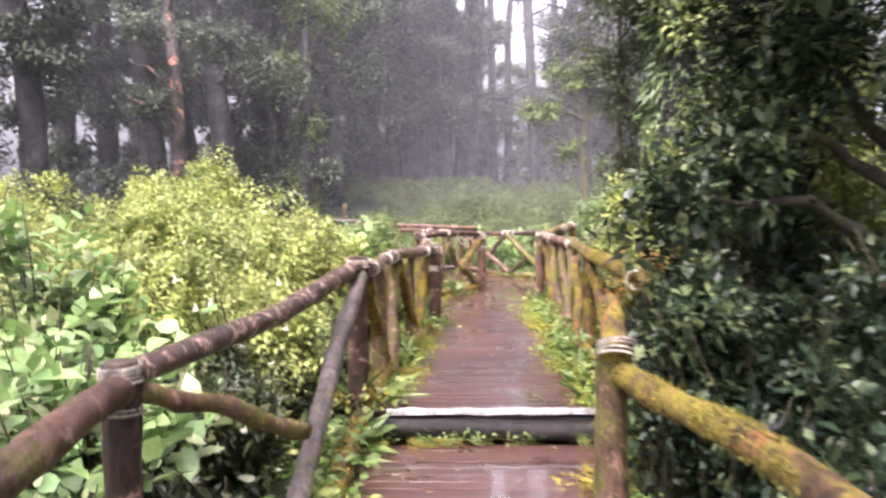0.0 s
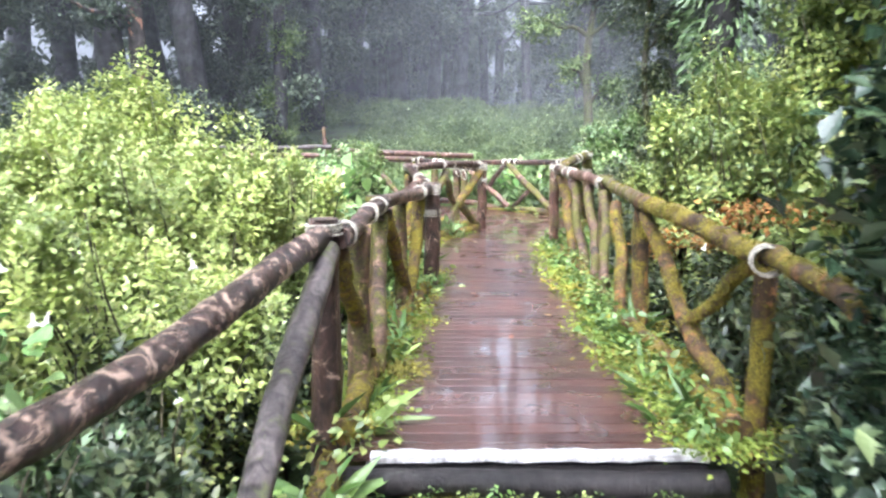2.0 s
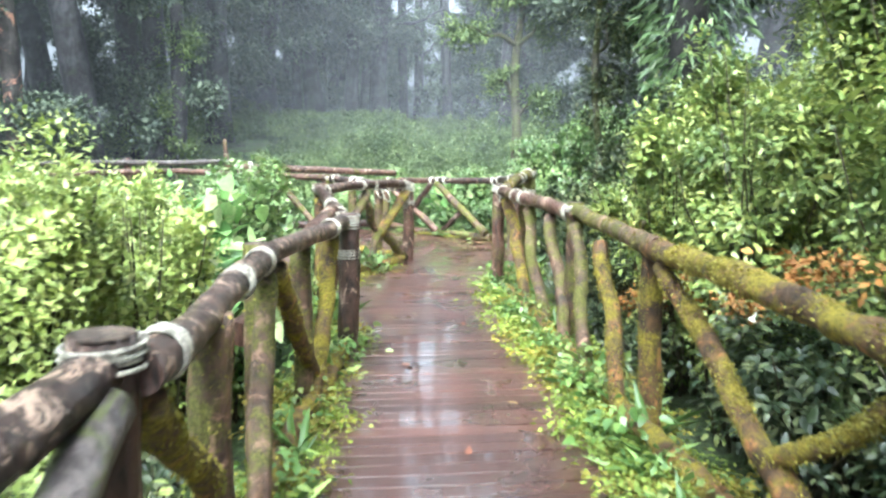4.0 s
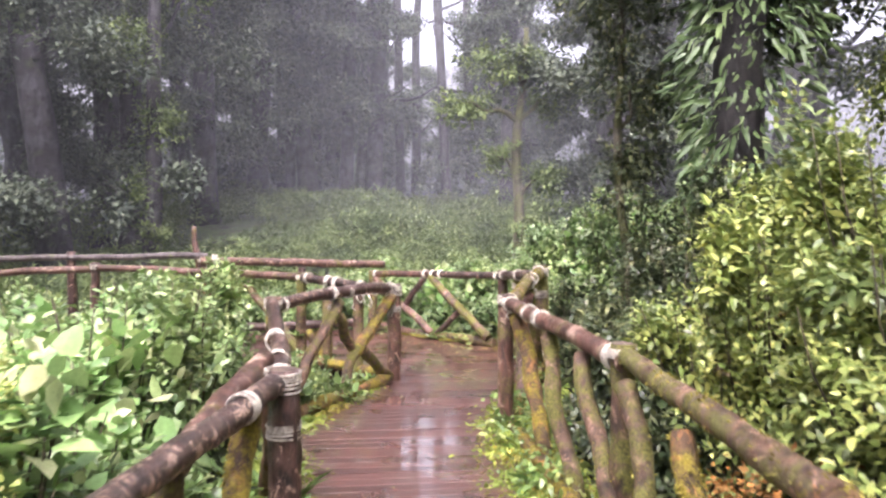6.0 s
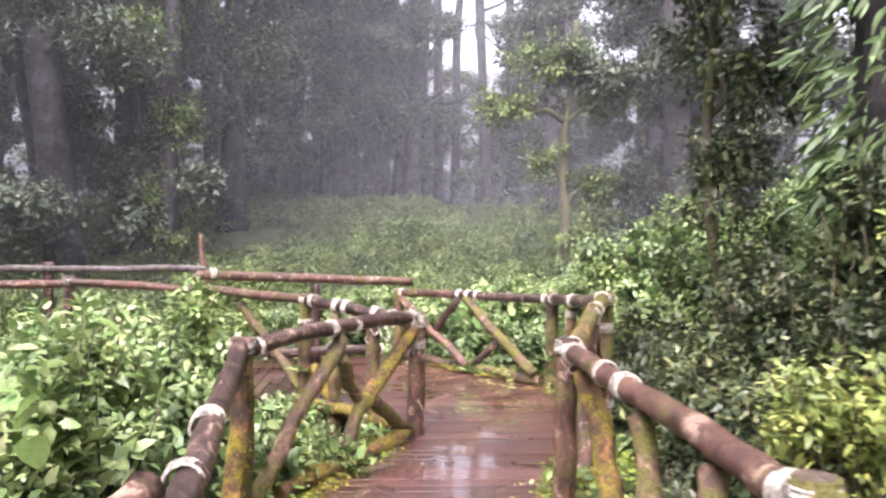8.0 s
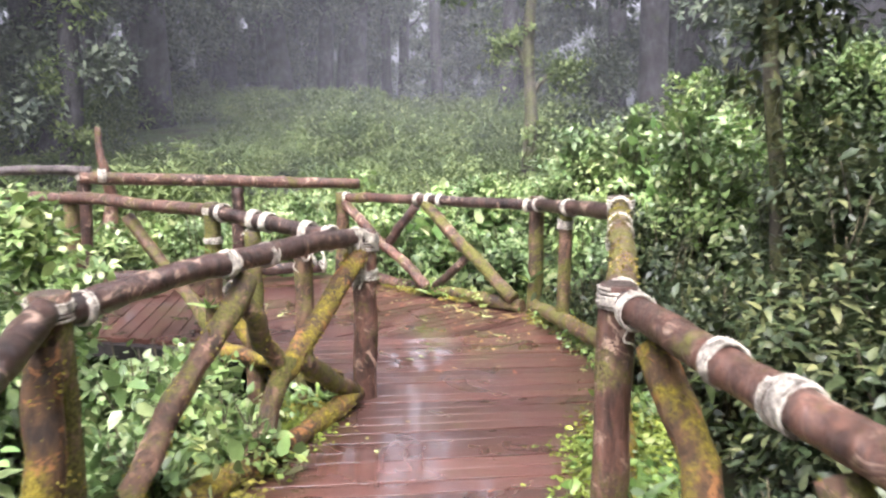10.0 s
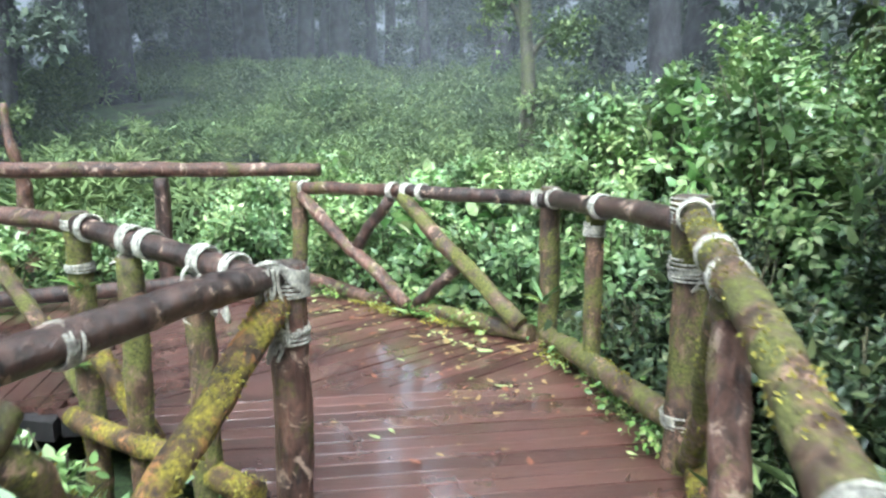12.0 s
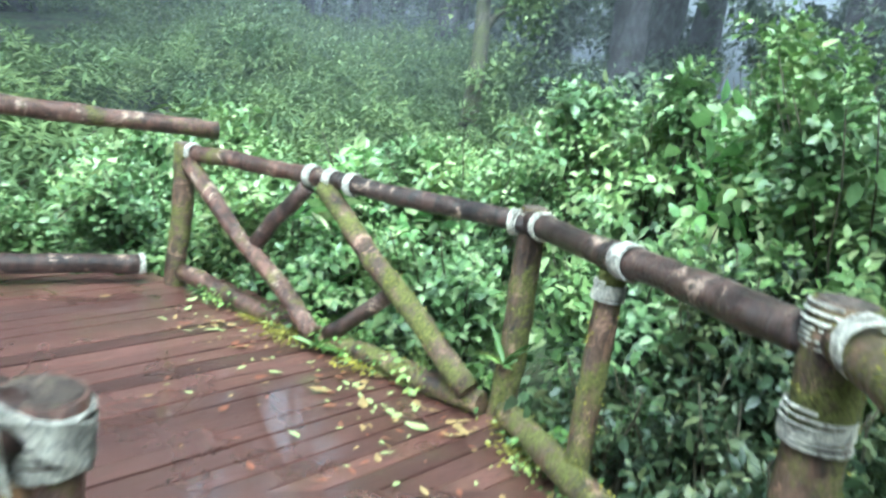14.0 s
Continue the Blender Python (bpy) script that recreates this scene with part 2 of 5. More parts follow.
def mesh_of(name, verts, faces, mat, smooth=False):
    me = bpy.data.meshes.new(name)
    me.from_pydata(np.asarray(verts).tolist(), [], np.asarray(faces).tolist() if isinstance(faces, np.ndarray) else faces)
    me.materials.append(mat)
    if smooth:
        me.polygons.foreach_set("use_smooth", [True] * len(me.polygons))
    return me


def tube(bm, points, radii, sides=10, rough=0.0, seed=0.0, caps=True):
    """A tapered, slightly knobbly round bar along points."""
    pts = [Vector(p) for p in points]
    rings = []
    ref = None
    for i, p in enumerate(pts):
        d = (pts[min(i + 1, len(pts) - 1)] - pts[max(i - 1, 0)]).normalized()
        if ref is None:
            ref = d.orthogonal().normalized()
        ref = (ref - d * ref.dot(d)).normalized()
        side = d.cross(ref)
        ring = []
        for k in range(sides):
            a = 2 * math.pi * k / sides
            out = ref * math.cos(a) + side * math.sin(a)
            q = p + out * radii[i]
            r = radii[i] * (1 + rough * (noise.noise(q * 9 + Vector((seed, seed, 0))) + 0.6 * noise.noise(q * 28 + Vector((0, seed, seed)))))
            ring.append(bm.verts.new(p + out * r))
        rings.append(ring)
    for a, b in zip(rings, rings[1:]):
        for k in range(sides):
            f = bm.faces.new((a[k], a[(k + 1) % sides], b[(k + 1) % sides], b[k]))
            f.smooth = True
    if caps:
        bm.faces.new(rings[0][::-1])
        bm.faces.new(rings[-1])


def bent(a, b, n, bow=0.0, wobble=0.0, seed=0.0):
    """Points from a to b with a bow and a slow natural wobble."""
    a, b = Vector(a), Vector(b)
    d = (b - a).normalized()
    s = d.orthogonal().normalized()
    u = d.cross(s)
    out = []
    for i in range(n + 1):
        t = i / n
        e = math.sin(math.pi * t)
        w = Vector((seed * 3.1, t * 2.4, seed))
        out.append(a.lerp(b, t) + Vector((0, 0, bow * e)) + (s * noise.noise(w) + u * noise.noise(w + Vector((9, 0, 4)))) * wobble * (0.25 + e))
    return out


COUNT = [0]


def log(name, a, b, r0, r1, mat, parent, bow=0.0, wobble=0.03, rough=0.14, label="", sides=12):
    COUNT[0] += 1
    seed = COUNT[0] * 1.37
    n = max(6, int((Vector(b) - Vector(a)).length / 0.07))
    pts = bent(a, b, n, bow, wobble, seed)
    radii = [r0 + (r1 - r0) * i / n + 0.004 * noise.noise(Vector((i * 0.3, seed, 0))) for i in range(n + 1)]
    bm = bmesh.new()
    tube(bm, pts, radii, sides, rough, seed)
    ob = part(name, bm, mat, parent, label)
    if mat in (LOG_MOSS, LOG_MOSSY):
        fuzz(ob, pts, radii, 1.0 if mat == LOG_MOSS else 0.25, COUNT[0])
    return ob


def fuzz(ob, pts, radii, share, seed):
    """Tufts of moss growing out of a log, thickest on its upper side and in patches."""
    rng = np.random.default_rng(seed)
    p = np.array([tuple(v) for v in pts])
    length = np.linalg.norm(p[-1] - p[0])
    n = int(length * 2200 * share)
    t = rng.uniform(0, len(p) - 1.001, n)
    i = t.astype(int)
    f = (t - i)[:, None]
    c = p[i] * (1 - f) + p[i + 1] * f
    d = (p[-1] - p[0]) / length
    u = rng.normal(0, 1, (n, 3)) + [0, 0, 0.5]
    u -= (u @ d)[:, None] * d
    u /= np.linalg.norm(u, axis=1)[:, None]
    q = c + u * np.asarray(radii)[i][:, None] * 0.96
    keep = np.array([noise.noise(Vector(v) * 6 + Vector((seed, 0, 0))) for v in q]) > rng.uniform(-0.2, 0.4, n)
    if keep.sum() < 4:
        return
    v, fc = leaf_arrays(q[keep], u[keep] * [1, 1, 2.5], 0.0135, 0.5, 0.5, 0.6, rng, 0.2, True)
    shared("moss", fast_mesh("moss", v, fc, MOSSLEAF), ob, "yellow-green moss tufts")["kind"] = "stuff"


def rope(parent, centre, axis, radius, turns, pitch=0.0105, thick=0.0052, label="", tail=0.0, mat=None):
    """Turns of cord wound round a log; a knot end hangs where tail is given."""
    turns = turns * 1.3 if turns > 2 else turns
    c, ax = Vector(centre), Vector(axis).normalized()
    s = ax.orthogonal().normalized()
    u = ax.cross(s)
    pts = []
    steps = 14
    for i in range(int(turns * steps) + 1):
        a = 2 * math.pi * i / steps
        wob = 0.12 * noise.noise(Vector((i * 0.21, c.x * 7, c.y * 5)))
        pts.append(c + ax * (pitch * (i / steps - turns / 2) + 0.004 * math.sin(i * 0.37)) + (s * math.cos(a) + u * math.sin(a)) * radius * (1.06 + wob))
    bm = bmesh.new()
    tube(bm, pts, [thick] * len(pts), 6)
    if tail:
        p = pts[-1]
        drop = [p + Vector((0.03 * math.sin(k * 0.9), 0.02 * math.sin(k * 0.6 + c.x), -tail * k / 8 + 0.02 * math.sin(k))) for k in range(9)]
        tube(bm, drop, [thick * 0.8] * 9, 5)
    return part("rope_binding", bm, mat or ROPE, parent, label or "pale cord lashing")


# ---- leaves ----
def unit(v):
    return v / (np.linalg.norm(v, axis=1)[:, None] + 1e-9)


def blades(pos, d, facing, size, slim, rng, simple=False):
    """Folded leaf blades at pos, pointing along d with the upper side towards facing; returns vertices and triangles."""
    n = len(pos)
    d = unit(d)
    w = unit(np.cross(d, facing))
    nm = np.cross(w, d)
    L = size[:, None]
    W = L * slim * 0.5
    if simple:
        v1 = pos + d * L * 0.42 + w * W + nm * L * 0.06
        v3 = pos + d * L * 0.42 - w * W + nm * L * 0.06
        verts = np.stack([pos, v1, pos + d * L - nm * L * 0.12, v3], 1).reshape(-1, 3)
        return verts, (np.arange(n)[:, None, None] * 4 + np.array([[0, 2, 1], [0, 3, 2]])[None]).reshape(-1, 3)
    curl = rng.uniform(0.02, 0.3, n)[:, None]
    rows = [pos, pos + d * L * 0.48 - nm * L * 0.04]
    for s in (1, -1):
        for at, wide, lift in ((0.26, 0.92, 0.05), (0.64, 0.78, 0.04)):
            rows.append(pos + d * L * at + s * w * W * wide + nm * L * (lift - curl * at * at))
    rows.append(pos + d * L - nm * L * (0.04 + curl))
    verts = np.stack(rows, 1).reshape(-1, 3)
    ring = [0, 2, 3, 6, 5, 4]
    tri = np.array([[1, ring[(k + 1) % 6], ring[k]] for k in range(6)])
    return verts, (np.arange(n)[:, None, None] * 7 + tri[None]).reshape(-1, 3)


def leaf_arrays(pos, out, size, slim=0.45, droop=0.35, spread=0.9, rng=RNG, up=0.35, simple=False):
    """Loose blades at pos, growing outward along out."""
    n = len(pos)
    size = np.broadcast_to(np.asarray(size, float), (n,)) * rng.uniform(0.45, 1.35, n)
    d = out * [1, 1, 0.35] + rng.normal(0, spread, (n, 3)) * [0.65, 0.65, 0.45]
    d[:, 2] -= droop * rng.uniform(0, 1.2, n)
    nm = np.stack([rng.normal(0, 0.75, n), rng.normal(0, 0.75, n), rng.uniform(0.35, 1.2, n)], 1) + up * out
    return blades(pos, d, nm, size, slim, rng, simple)


def fast_mesh(name, verts, faces, mat):
    me = bpy.data.meshes.new(name)
    nv, nf = len(verts), len(faces)
    me.vertices.add(nv)
    me.vertices.foreach_set("co", np.asarray(verts, np.float32).ravel())
    me.loops.add(nf * 3)
    me.loops.foreach_set("vertex_index", np.asarray(faces, np.int32).ravel())
    me.polygons.add(nf)
    me.polygons.foreach_set("loop_start", np.arange(0, nf * 3, 3, dtype=np.int32))
    me.update(calc_edges=True)
    me.polygons.foreach_set("use_smooth", np.ones(nf, bool))
    me.materials.append(mat)
    return me



def foliage(seed, blobs, mat, size, slim, per_m2, cluster=0.11, droop=0.35, simple=False, cut=0.0, bunch=14, rise=0.6):
    """Leafy shoots over blobs of (x, y, z, rx, ry, rz): leaves stand round each shoot, smallest at its tip; hollows stay between the lumps."""
    rng = np.random.default_rng(seed)
    ps, ds, ns, ss = [], [], [], []
    for x, y, z, rx, ry, rz in blobs:
        area = math.pi * (rx * ry + (rx + ry) * rz * 1.2)
        tips = max(8, int(area * per_m2 * 1.5 / bunch))
        u = unit(rng.normal(0, 1, (tips, 3)))
        flip = (u[:, 2] < -0.1) & (rng.uniform(0, 1, tips) < 0.45)
        u[flip, 2] *= -1
        lump = np.array([noise.noise(Vector((a * 1.9 + seed, b * 1.9, c * 1.9 + x))) + 0.7 * noise.noise(Vector((a * 4.5, b * 4.5 + seed, c * 4.5))) for a, b, c in u])
        keep = lump > rng.uniform(-0.75, -0.2, tips)
        u, lump = u[keep], lump[keep]
        tips = len(u)
        r = (0.88 + 0.5 * lump) * np.where(rng.uniform(0, 1, tips) < 0.36, rng.uniform(0.4, 0.9, tips), 1)
        reach = cluster * 3.0 * rng.uniform(0.5, 1.3, tips)
        spray = (rng.uniform(0, 1, tips) < 0.07) & (u[:, 2] > 0.2)
        r = np.where(spray, r * 1.12, r)
        reach = np.where(spray, reach * 1.7, reach)
        axis = unit(u * [1, 1, 0.6] + [0, 0, rise] + rng.normal(0, 0.32, (tips, 3)))
        tip = u * r[:, None] * [rx, ry, rz] + [x, y, z]
        k = np.repeat(np.arange(tips), bunch)
        t = np.tile(np.linspace(0, 1, bunch), tips) + rng.normal(0, 0.03, len(k))
        turn = np.tile(np.arange(bunch) * 2.4, tips) + np.repeat(rng.uniform(0, 6.28, tips), bunch)
        ax = axis[k]
        e1 = unit(np.cross(ax, [0.31, 0.87, 0.2]))
        side = e1 * np.cos(turn)[:, None] + np.cross(ax, e1) * np.sin(turn)[:, None]
        sag = (t * t)[:, None] * reach[k][:, None] * 0.25 * np.array([0, 0, -1.0])
        ps.append(tip[k] + ax * ((t - 1) * reach[k])[:, None] + sag + side * cluster * 0.18 + rng.normal(0, cluster * 0.12, (len(k), 3)))
        d = side + ax * (0.25 + 0.9 * t)[:, None] + rng.normal(0, 0.22, (len(k), 3))
        d[:, 2] -= droop * rng.uniform(0.2, 1.0, len(k))
        ds.append(d)
        ns.append(ax * 0.6 + [0, 0, 0.75] + rng.normal(0, 0.33, (len(k), 3)))
        ss.append(size * (1.25 - 0.65 * np.clip(t, 0, 1)) * rng.uniform(0.75, 1.25, len(k)))
    p, d, nm, sz = (np.concatenate(q) for q in (ps, ds, ns, ss))
    keep = p[:, 2] > cut
    v, f = blades(p[keep], d[keep], nm[keep], sz[keep], slim, rng, simple)
    return fast_mesh("foliage", v, f, mat)


def stem_mesh(seed, blobs, each=4, thick=0.012, base=0.12):
    rnd = random.Random(seed)
    bm = bmesh.new()
    for x, y, z, rx, ry, rz in blobs:
        for k in range(each):
            a = rnd.uniform(0, 6.28)
            tip = (x + rx * 0.8 * math.cos(a), y + ry * 0.8 * math.sin(a), z + rz * rnd.uniform(0.0, 0.75))
            tube(bm, bent((rnd.uniform(-base, base), rnd.uniform(-base, base), -0.1), tip, 6, 0.08, 0.08, k + seed), [thick * (1 - 0.12 * q) for q in range(7)], 5)
    me = bpy.data.meshes.new("stem")
    bm.to_mesh(me)
    bm.free()
    me.materials.append(STEM)
    return me


SPECS = dict(
    yellow=(YELLOW, 0.047, 0.6, 1250, 0.085, 0.3, True),
    lush=(LUSH, 0.08, 0.6, 480, 0.11, 0.45, False),
    lush_far=(LUSH, 0.08, 0.6, 440, 0.12, 0.45, True),
    broad=(BROAD, 0.13, 0.68, 100, 0.16, 0.35, False),
    dark=(DARK, 0.068, 0.5, 480, 0.1, 0.45, False),
    deep=(DEEP, 0.07, 0.55, 620, 0.1, 0.35, True),
    glossy=(DEEP, 0.15, 0.45, 130, 0.16, 0.45, False),
    mixed=(MIXED, 0.062, 0.5, 660, 0.095, 0.45, False),
)
SEED = [100]


def shrub(kind, label, group, x, y, rx, ry, h, blobs=None, name="shrub"):
    """A leafy shrub rooted at x, y, as high as h."""
    SEED[0] += 1
    mat, size, slim, dens, cluster, droop, simple = SPECS[kind]
    z = float(ground_z(np.float64(x), np.float64(y)))
    ob = thing(name, label, "shrub", x, y, z, group)
    if not blobs:
        rnd = random.Random(SEED[0])
        blobs = [(0, 0, h * 0.46, rx * 0.85, ry * 0.85, h * 0.42)]
        for k in range(5):
            a, q = rnd.uniform(0, 6.28), rnd.uniform(0.35, 0.8)
            s = rnd.uniform(0.28, 0.45)
            blobs.append((q * rx * math.cos(a), q * ry * math.sin(a), h * rnd.uniform(0.55, 0.88), rx * s, ry * s, h * rnd.uniform(0.12, 0.24)))
    leaves = shared("foliage", foliage(SEED[0], blobs, mat, size, slim, dens, cluster, droop, simple, 0.02), ob)
    leaves["kind"] = "stuff"
    shared("stem", stem_mesh(SEED[0], blobs), ob)
    return ob

# ---- ground, backdrop ----
FLOOR = 0.18


def ease(v):
    v = np.clip(v, 0, 1)
    return v * v * (3 - 2 * v)


def ground_z(x, y):
    hill = ease((y - 18.5) / 23.0) * (2.95 - 1.1 * ease((x + 1.0) / 7.0) - 0.5 * ease((-x - 6.0) / 8.0))
    bank = 0.7 * ease((x - 2.6) / 4.0) * ease((y - 7) / 8.0)
    left = -0.25 * ease((-x - 0.6) / 1.5) * (1 - ease((y - 12) / 8.0))
    lump = 0.12 * np.sin(x * 0.9 + 1.3) * np.sin(y * 0.7) + 0.06 * np.sin(x * 2.3) * np.cos(y * 1.9)
    near = ease((np.abs(x - 0.4) - 0.8) / 2.0)
    return -0.28 + hill + bank + left + lump * np.maximum(near, ease((y - 18) / 4))


def ground():
    inner = np.linspace(-30, 30, 121)
    xs = np.concatenate([[-600, -300, -150, -80, -50, -38], inner, [38, 50, 80, 150, 300, 600]])
    ys = np.concatenate([[-600, -300, -150, -80, -40, -20], np.linspace(-12, 60, 145), [70, 90, 150, 300, 600]])
    gx, gy = np.meshgrid(xs, ys)
    v = np.stack([gx, gy, ground_z(gx, gy)], -1).reshape(-1, 3)
    nx, ny = len(xs), len(ys)
    i = (np.arange(ny - 1)[:, None] * nx + np.arange(nx - 1)[None]).reshape(-1, 1)
    me = mesh_of("ground", v, np.concatenate([i, i + 1, i + nx + 1, i + nx], 1), GROUND, True)
    return tagged(new("ground", me), "dark damp forest floor with moss and leaf litter", "ground", "", "structure")


ground()


# added ring round the whole place that gives off the far mist's brightness
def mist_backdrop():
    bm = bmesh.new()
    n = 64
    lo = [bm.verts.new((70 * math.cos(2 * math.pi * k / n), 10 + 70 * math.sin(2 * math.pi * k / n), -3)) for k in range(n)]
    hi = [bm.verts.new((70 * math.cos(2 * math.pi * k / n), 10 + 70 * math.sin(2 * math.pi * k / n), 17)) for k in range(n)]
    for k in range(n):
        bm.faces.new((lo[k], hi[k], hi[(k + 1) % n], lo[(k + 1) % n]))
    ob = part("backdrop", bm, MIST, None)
    return tagged(ob, "glowing backdrop ring for pale grey-blue mist far behind the trees", "mist", "", "structure")


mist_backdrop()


def mist_veil(radius):
    bm = bmesh.new()
    n = 40
    ring = [(0.4 + radius * math.sin(a), 2 + radius * math.cos(a)) for a in (radians(-62 + 124 * k / n) for k in range(n + 1))]
    lo = [bm.verts.new((x, y, -1)) for x, y in ring]
    hi = [bm.verts.new((x, y, 20)) for x, y in ring]
    for k in range(n):
        bm.faces.new((lo[k], hi[k], hi[k + 1], lo[k + 1]))
    ob = tagged(part("mist", bm, VEIL, None), "thin drifting morning mist among the trees", "mist", "", "structure")
    return ob


for radius in (19.5, 22.5, 26, 30, 34.5, 39.5):
    mist_veil(radius)

# ---- deck ----
LEFT = ([4.9, 5.6, 6.6, 7.6, 8.6, 9.6, 10.6, 11.4, 12.2, 13.1, 14.1, 14.4], [-0.44, -0.4, -0.36, -0.24, -0.12, -0.12, -0.24, -0.2, 0.2, 0.58, -0.3, -0.55])
RIGHT = ([4.9, 6.8, 8.0, 9.5, 11.0, 12.0, 13.2, 14.4], [1.12, 1.14, 1.24, 1.3, 1.42, 1.72, 2.3, 2.34])


def board_mesh(seed):
    """One plank, a metre long on x, worn round at its upper edges."""
    w, h, c = 0.0518, 0.034, 0.0005
    rnd = random.Random(seed)
    prof = [(-w, -h), (w, -h), (w, -c), (w - c, 0), (-w + c, 0), (-w, -c)]
    verts, faces = [], []
    xs = (-0.5, -0.17, 0.17, 0.5)
    for x in xs:
        dz, dy = rnd.uniform(-0.001, 0.001), rnd.uniform(-0.002, 0.002)
        verts += [(x, a + dy, b + dz) for a, b in prof]
    for s in range(len(xs) - 1):
        for k in range(6):
            a, b = s * 6 + k, s * 6 + (k + 1) % 6
            faces.append((a, b, b + 6, a + 6))
    faces += [tuple(range(5, -1, -1)), tuple(range(18, 24))]
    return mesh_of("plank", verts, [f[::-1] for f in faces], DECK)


BOARDS = [board_mesh(s) for s in range(8)]
RND = random.Random(3)


def boards(parent, rows):
    """rows: centre x, y, length, turn, height."""
    for x, y, length, turn, z in rows:
        shared("plank", RND.choice(BOARDS), parent, "", pose(x, y, z + RND.uniform(-0.0015, 0.0015), RND.uniform(-0.5, 0.5), RND.uniform(-0.15, 0.15), turn + RND.uniform(-0.2, 0.2)) @ Matrix.Diagonal((length, 1, 1, 1)))


def inside(poly, p, d):
    """The stretch of the line p + s d that lies inside a convex outline."""
    lo, hi = -99.0, 99.0
    for (x0, y0), (x1, y1) in zip(poly, poly[1:] + poly[:1]):
        nx, ny = y0 - y1, x1 - x0
        den, num = nx * d[0] + ny * d[1], nx * (p[0] - x0) + ny * (p[1] - y0)
        if abs(den) < 1e-9:
            if num < 0:
                return None
        elif den > 0:
            lo = max(lo, -num / den)
        else:
            hi = min(hi, -num / den)
    return (lo, hi) if hi - lo > 0.05 else None


def slab(name, outline, z, mat, label):
    bm = bmesh.new()
    top = [bm.verts.new((x, y, z)) for x, y in outline]
    low = [bm.verts.new((x, y, z - 0.1)) for x, y in outline]
    bm.faces.new(top)
    bm.faces.new(low[::-1])
    for k in range(len(top)):
        j = (k + 1) % len(top)
        bm.faces.new((top[k], low[k], low[j], top[j]))
    return tagged(part(name, bm, mat, None), label, "walkway", "", "structure")


lower_deck = slab("walkway_lower", [(-0.5, -3), (0.72, -3), (0.98, 4.86), (-0.46, 4.86)], -0.04, LOG_BLACK, "wet red-brown board walkway below the step")
boards(lower_deck, [((-0.5 - 0.02 + (0.72 + 0.26 * (y + 3) / 7.8)) / 2, y, 1.24 + 0.26 * (y + 3) / 7.8 + RND.uniform(-0.03, 0.03), 0, 0.0) for y in np.arange(-2.9, 4.82, 0.112)])

ys = np.arange(4.99, 14.36, 0.112)
left, right = np.interp(ys, *LEFT), np.interp(ys, *RIGHT)
upper_deck = slab("walkway_upper", [(a + 0.06, b) for a, b in zip(LEFT[1], LEFT[0])][::-1] + [(a - 0.06, b) for a, b in zip(RIGHT[1], RIGHT[0])], FLOOR - 0.04, LOG_BLACK, "long wet red-brown board walkway between log railings")
boards(upper_deck, [((a + b) / 2, y, b - a + RND.uniform(-0.04, 0.04), 0, FLOOR) for y, a, b in zip(ys, left, right)])

PLATFORM = [(-0.55, 14.26), (2.36, 14.26), (2.36, 14.9), (0.8, 17.0), (-0.55, 16.8)]
platform = slab("walkway_landing", PLATFORM, FLOOR - 0.04, LOG_BLACK, "wet board landing at the bend, strewn with fallen leaves")
slant = 34.0
d = (math.cos(radians(slant)), math.sin(radians(slant)))
rows = []
for s in np.arange(-4, 5, 0.112):
    p = (0.9 - d[1] * s, 15.2 + d[0] * s)
    hit = inside(PLATFORM, p, d)
    if hit:
        m = sum(hit) / 2
        rows.append((p[0] + d[0] * m, p[1] + d[1] * m, hit[1] - hit[0], slant, FLOOR - 0.007))
boards(platform, rows)
branch_deck = slab("walkway_branch", [(-0.57, 14.2), (-0.57, 16.75), (-3.2, 16.1), (-8, 16.1), (-8, 14.9), (-2.6, 15.05)], FLOOR - 0.04, LOG_BLACK, "wet board walkway leading away behind the shrubs")
boards(branch_deck, [(x, np.interp(x, [-8, -2.9, -0.57], [15.5, 15.58, 15.5]), np.interp(x, [-8, -2.9, -0.57], [1.15, 1.1, 2.4]), 90, FLOOR) for x in np.arange(-7.9, -0.6, 0.112)])

# the step: a black log under a white painted edge
step = thing("step", "black wet log step with a white painted wooden edge", "step", 0.35, 4.9, 0)
log("riser_log", (-0.95, 0.0, 0.065), (0.78, -0.02, 0.06), 0.062, 0.066, LOG_BLACK, step, 0, 0.015, 0.1)
bm = bmesh.new()
bmesh.ops.create_cube(bm, size=1, matrix=Matrix.Translation((0.0, 0.025, 0.172)) @ Matrix.Diagonal((1.42, 0.075, 0.026, 1)))
bmesh.ops.subdivide_edges(bm, edges=[e for e in bm.edges if abs((e.verts[0].co - e.verts[1].co).x) > 1], cuts=40)
for v in bm.verts:
    v.co += Vector((0, 0.012 * noise.noise(v.co * 7), 0.008 * noise.noise(v.co * 9 + Vector((3, 0, 0)))))
part("nosing", bm, NOSING, step, "chipped white painted edge board")

# ---- log railings ----
def railing(label, group="log railings"):
    return thing("log_railing", label, "railing", 0, 0, 0, group)


def upright(r, x, y, top, rad=0.06, mat=None, foot=-0.3, lean=(0, 0), cut=True):
    log("post", (x + lean[0], y + lean[1], foot), (x, y, top), rad * 1.08, rad, mat or LOG, r, 0, 0.02)
    if cut:
        bm = bmesh.new()
        tube(bm, [(x, y, top - 0.004), (x, y, top + 0.004)], [rad * 0.93, rad * 0.86], 14, 0.08)
        part("post_top", bm, CUT, r, "sawn grey end grain")


def on(a, b, u, z):
    """The place at u along the line from a to b, at the height z."""
    return (a[0] + u * (b[0] - a[0]), a[1] + u * (b[1] - a[1]), z)


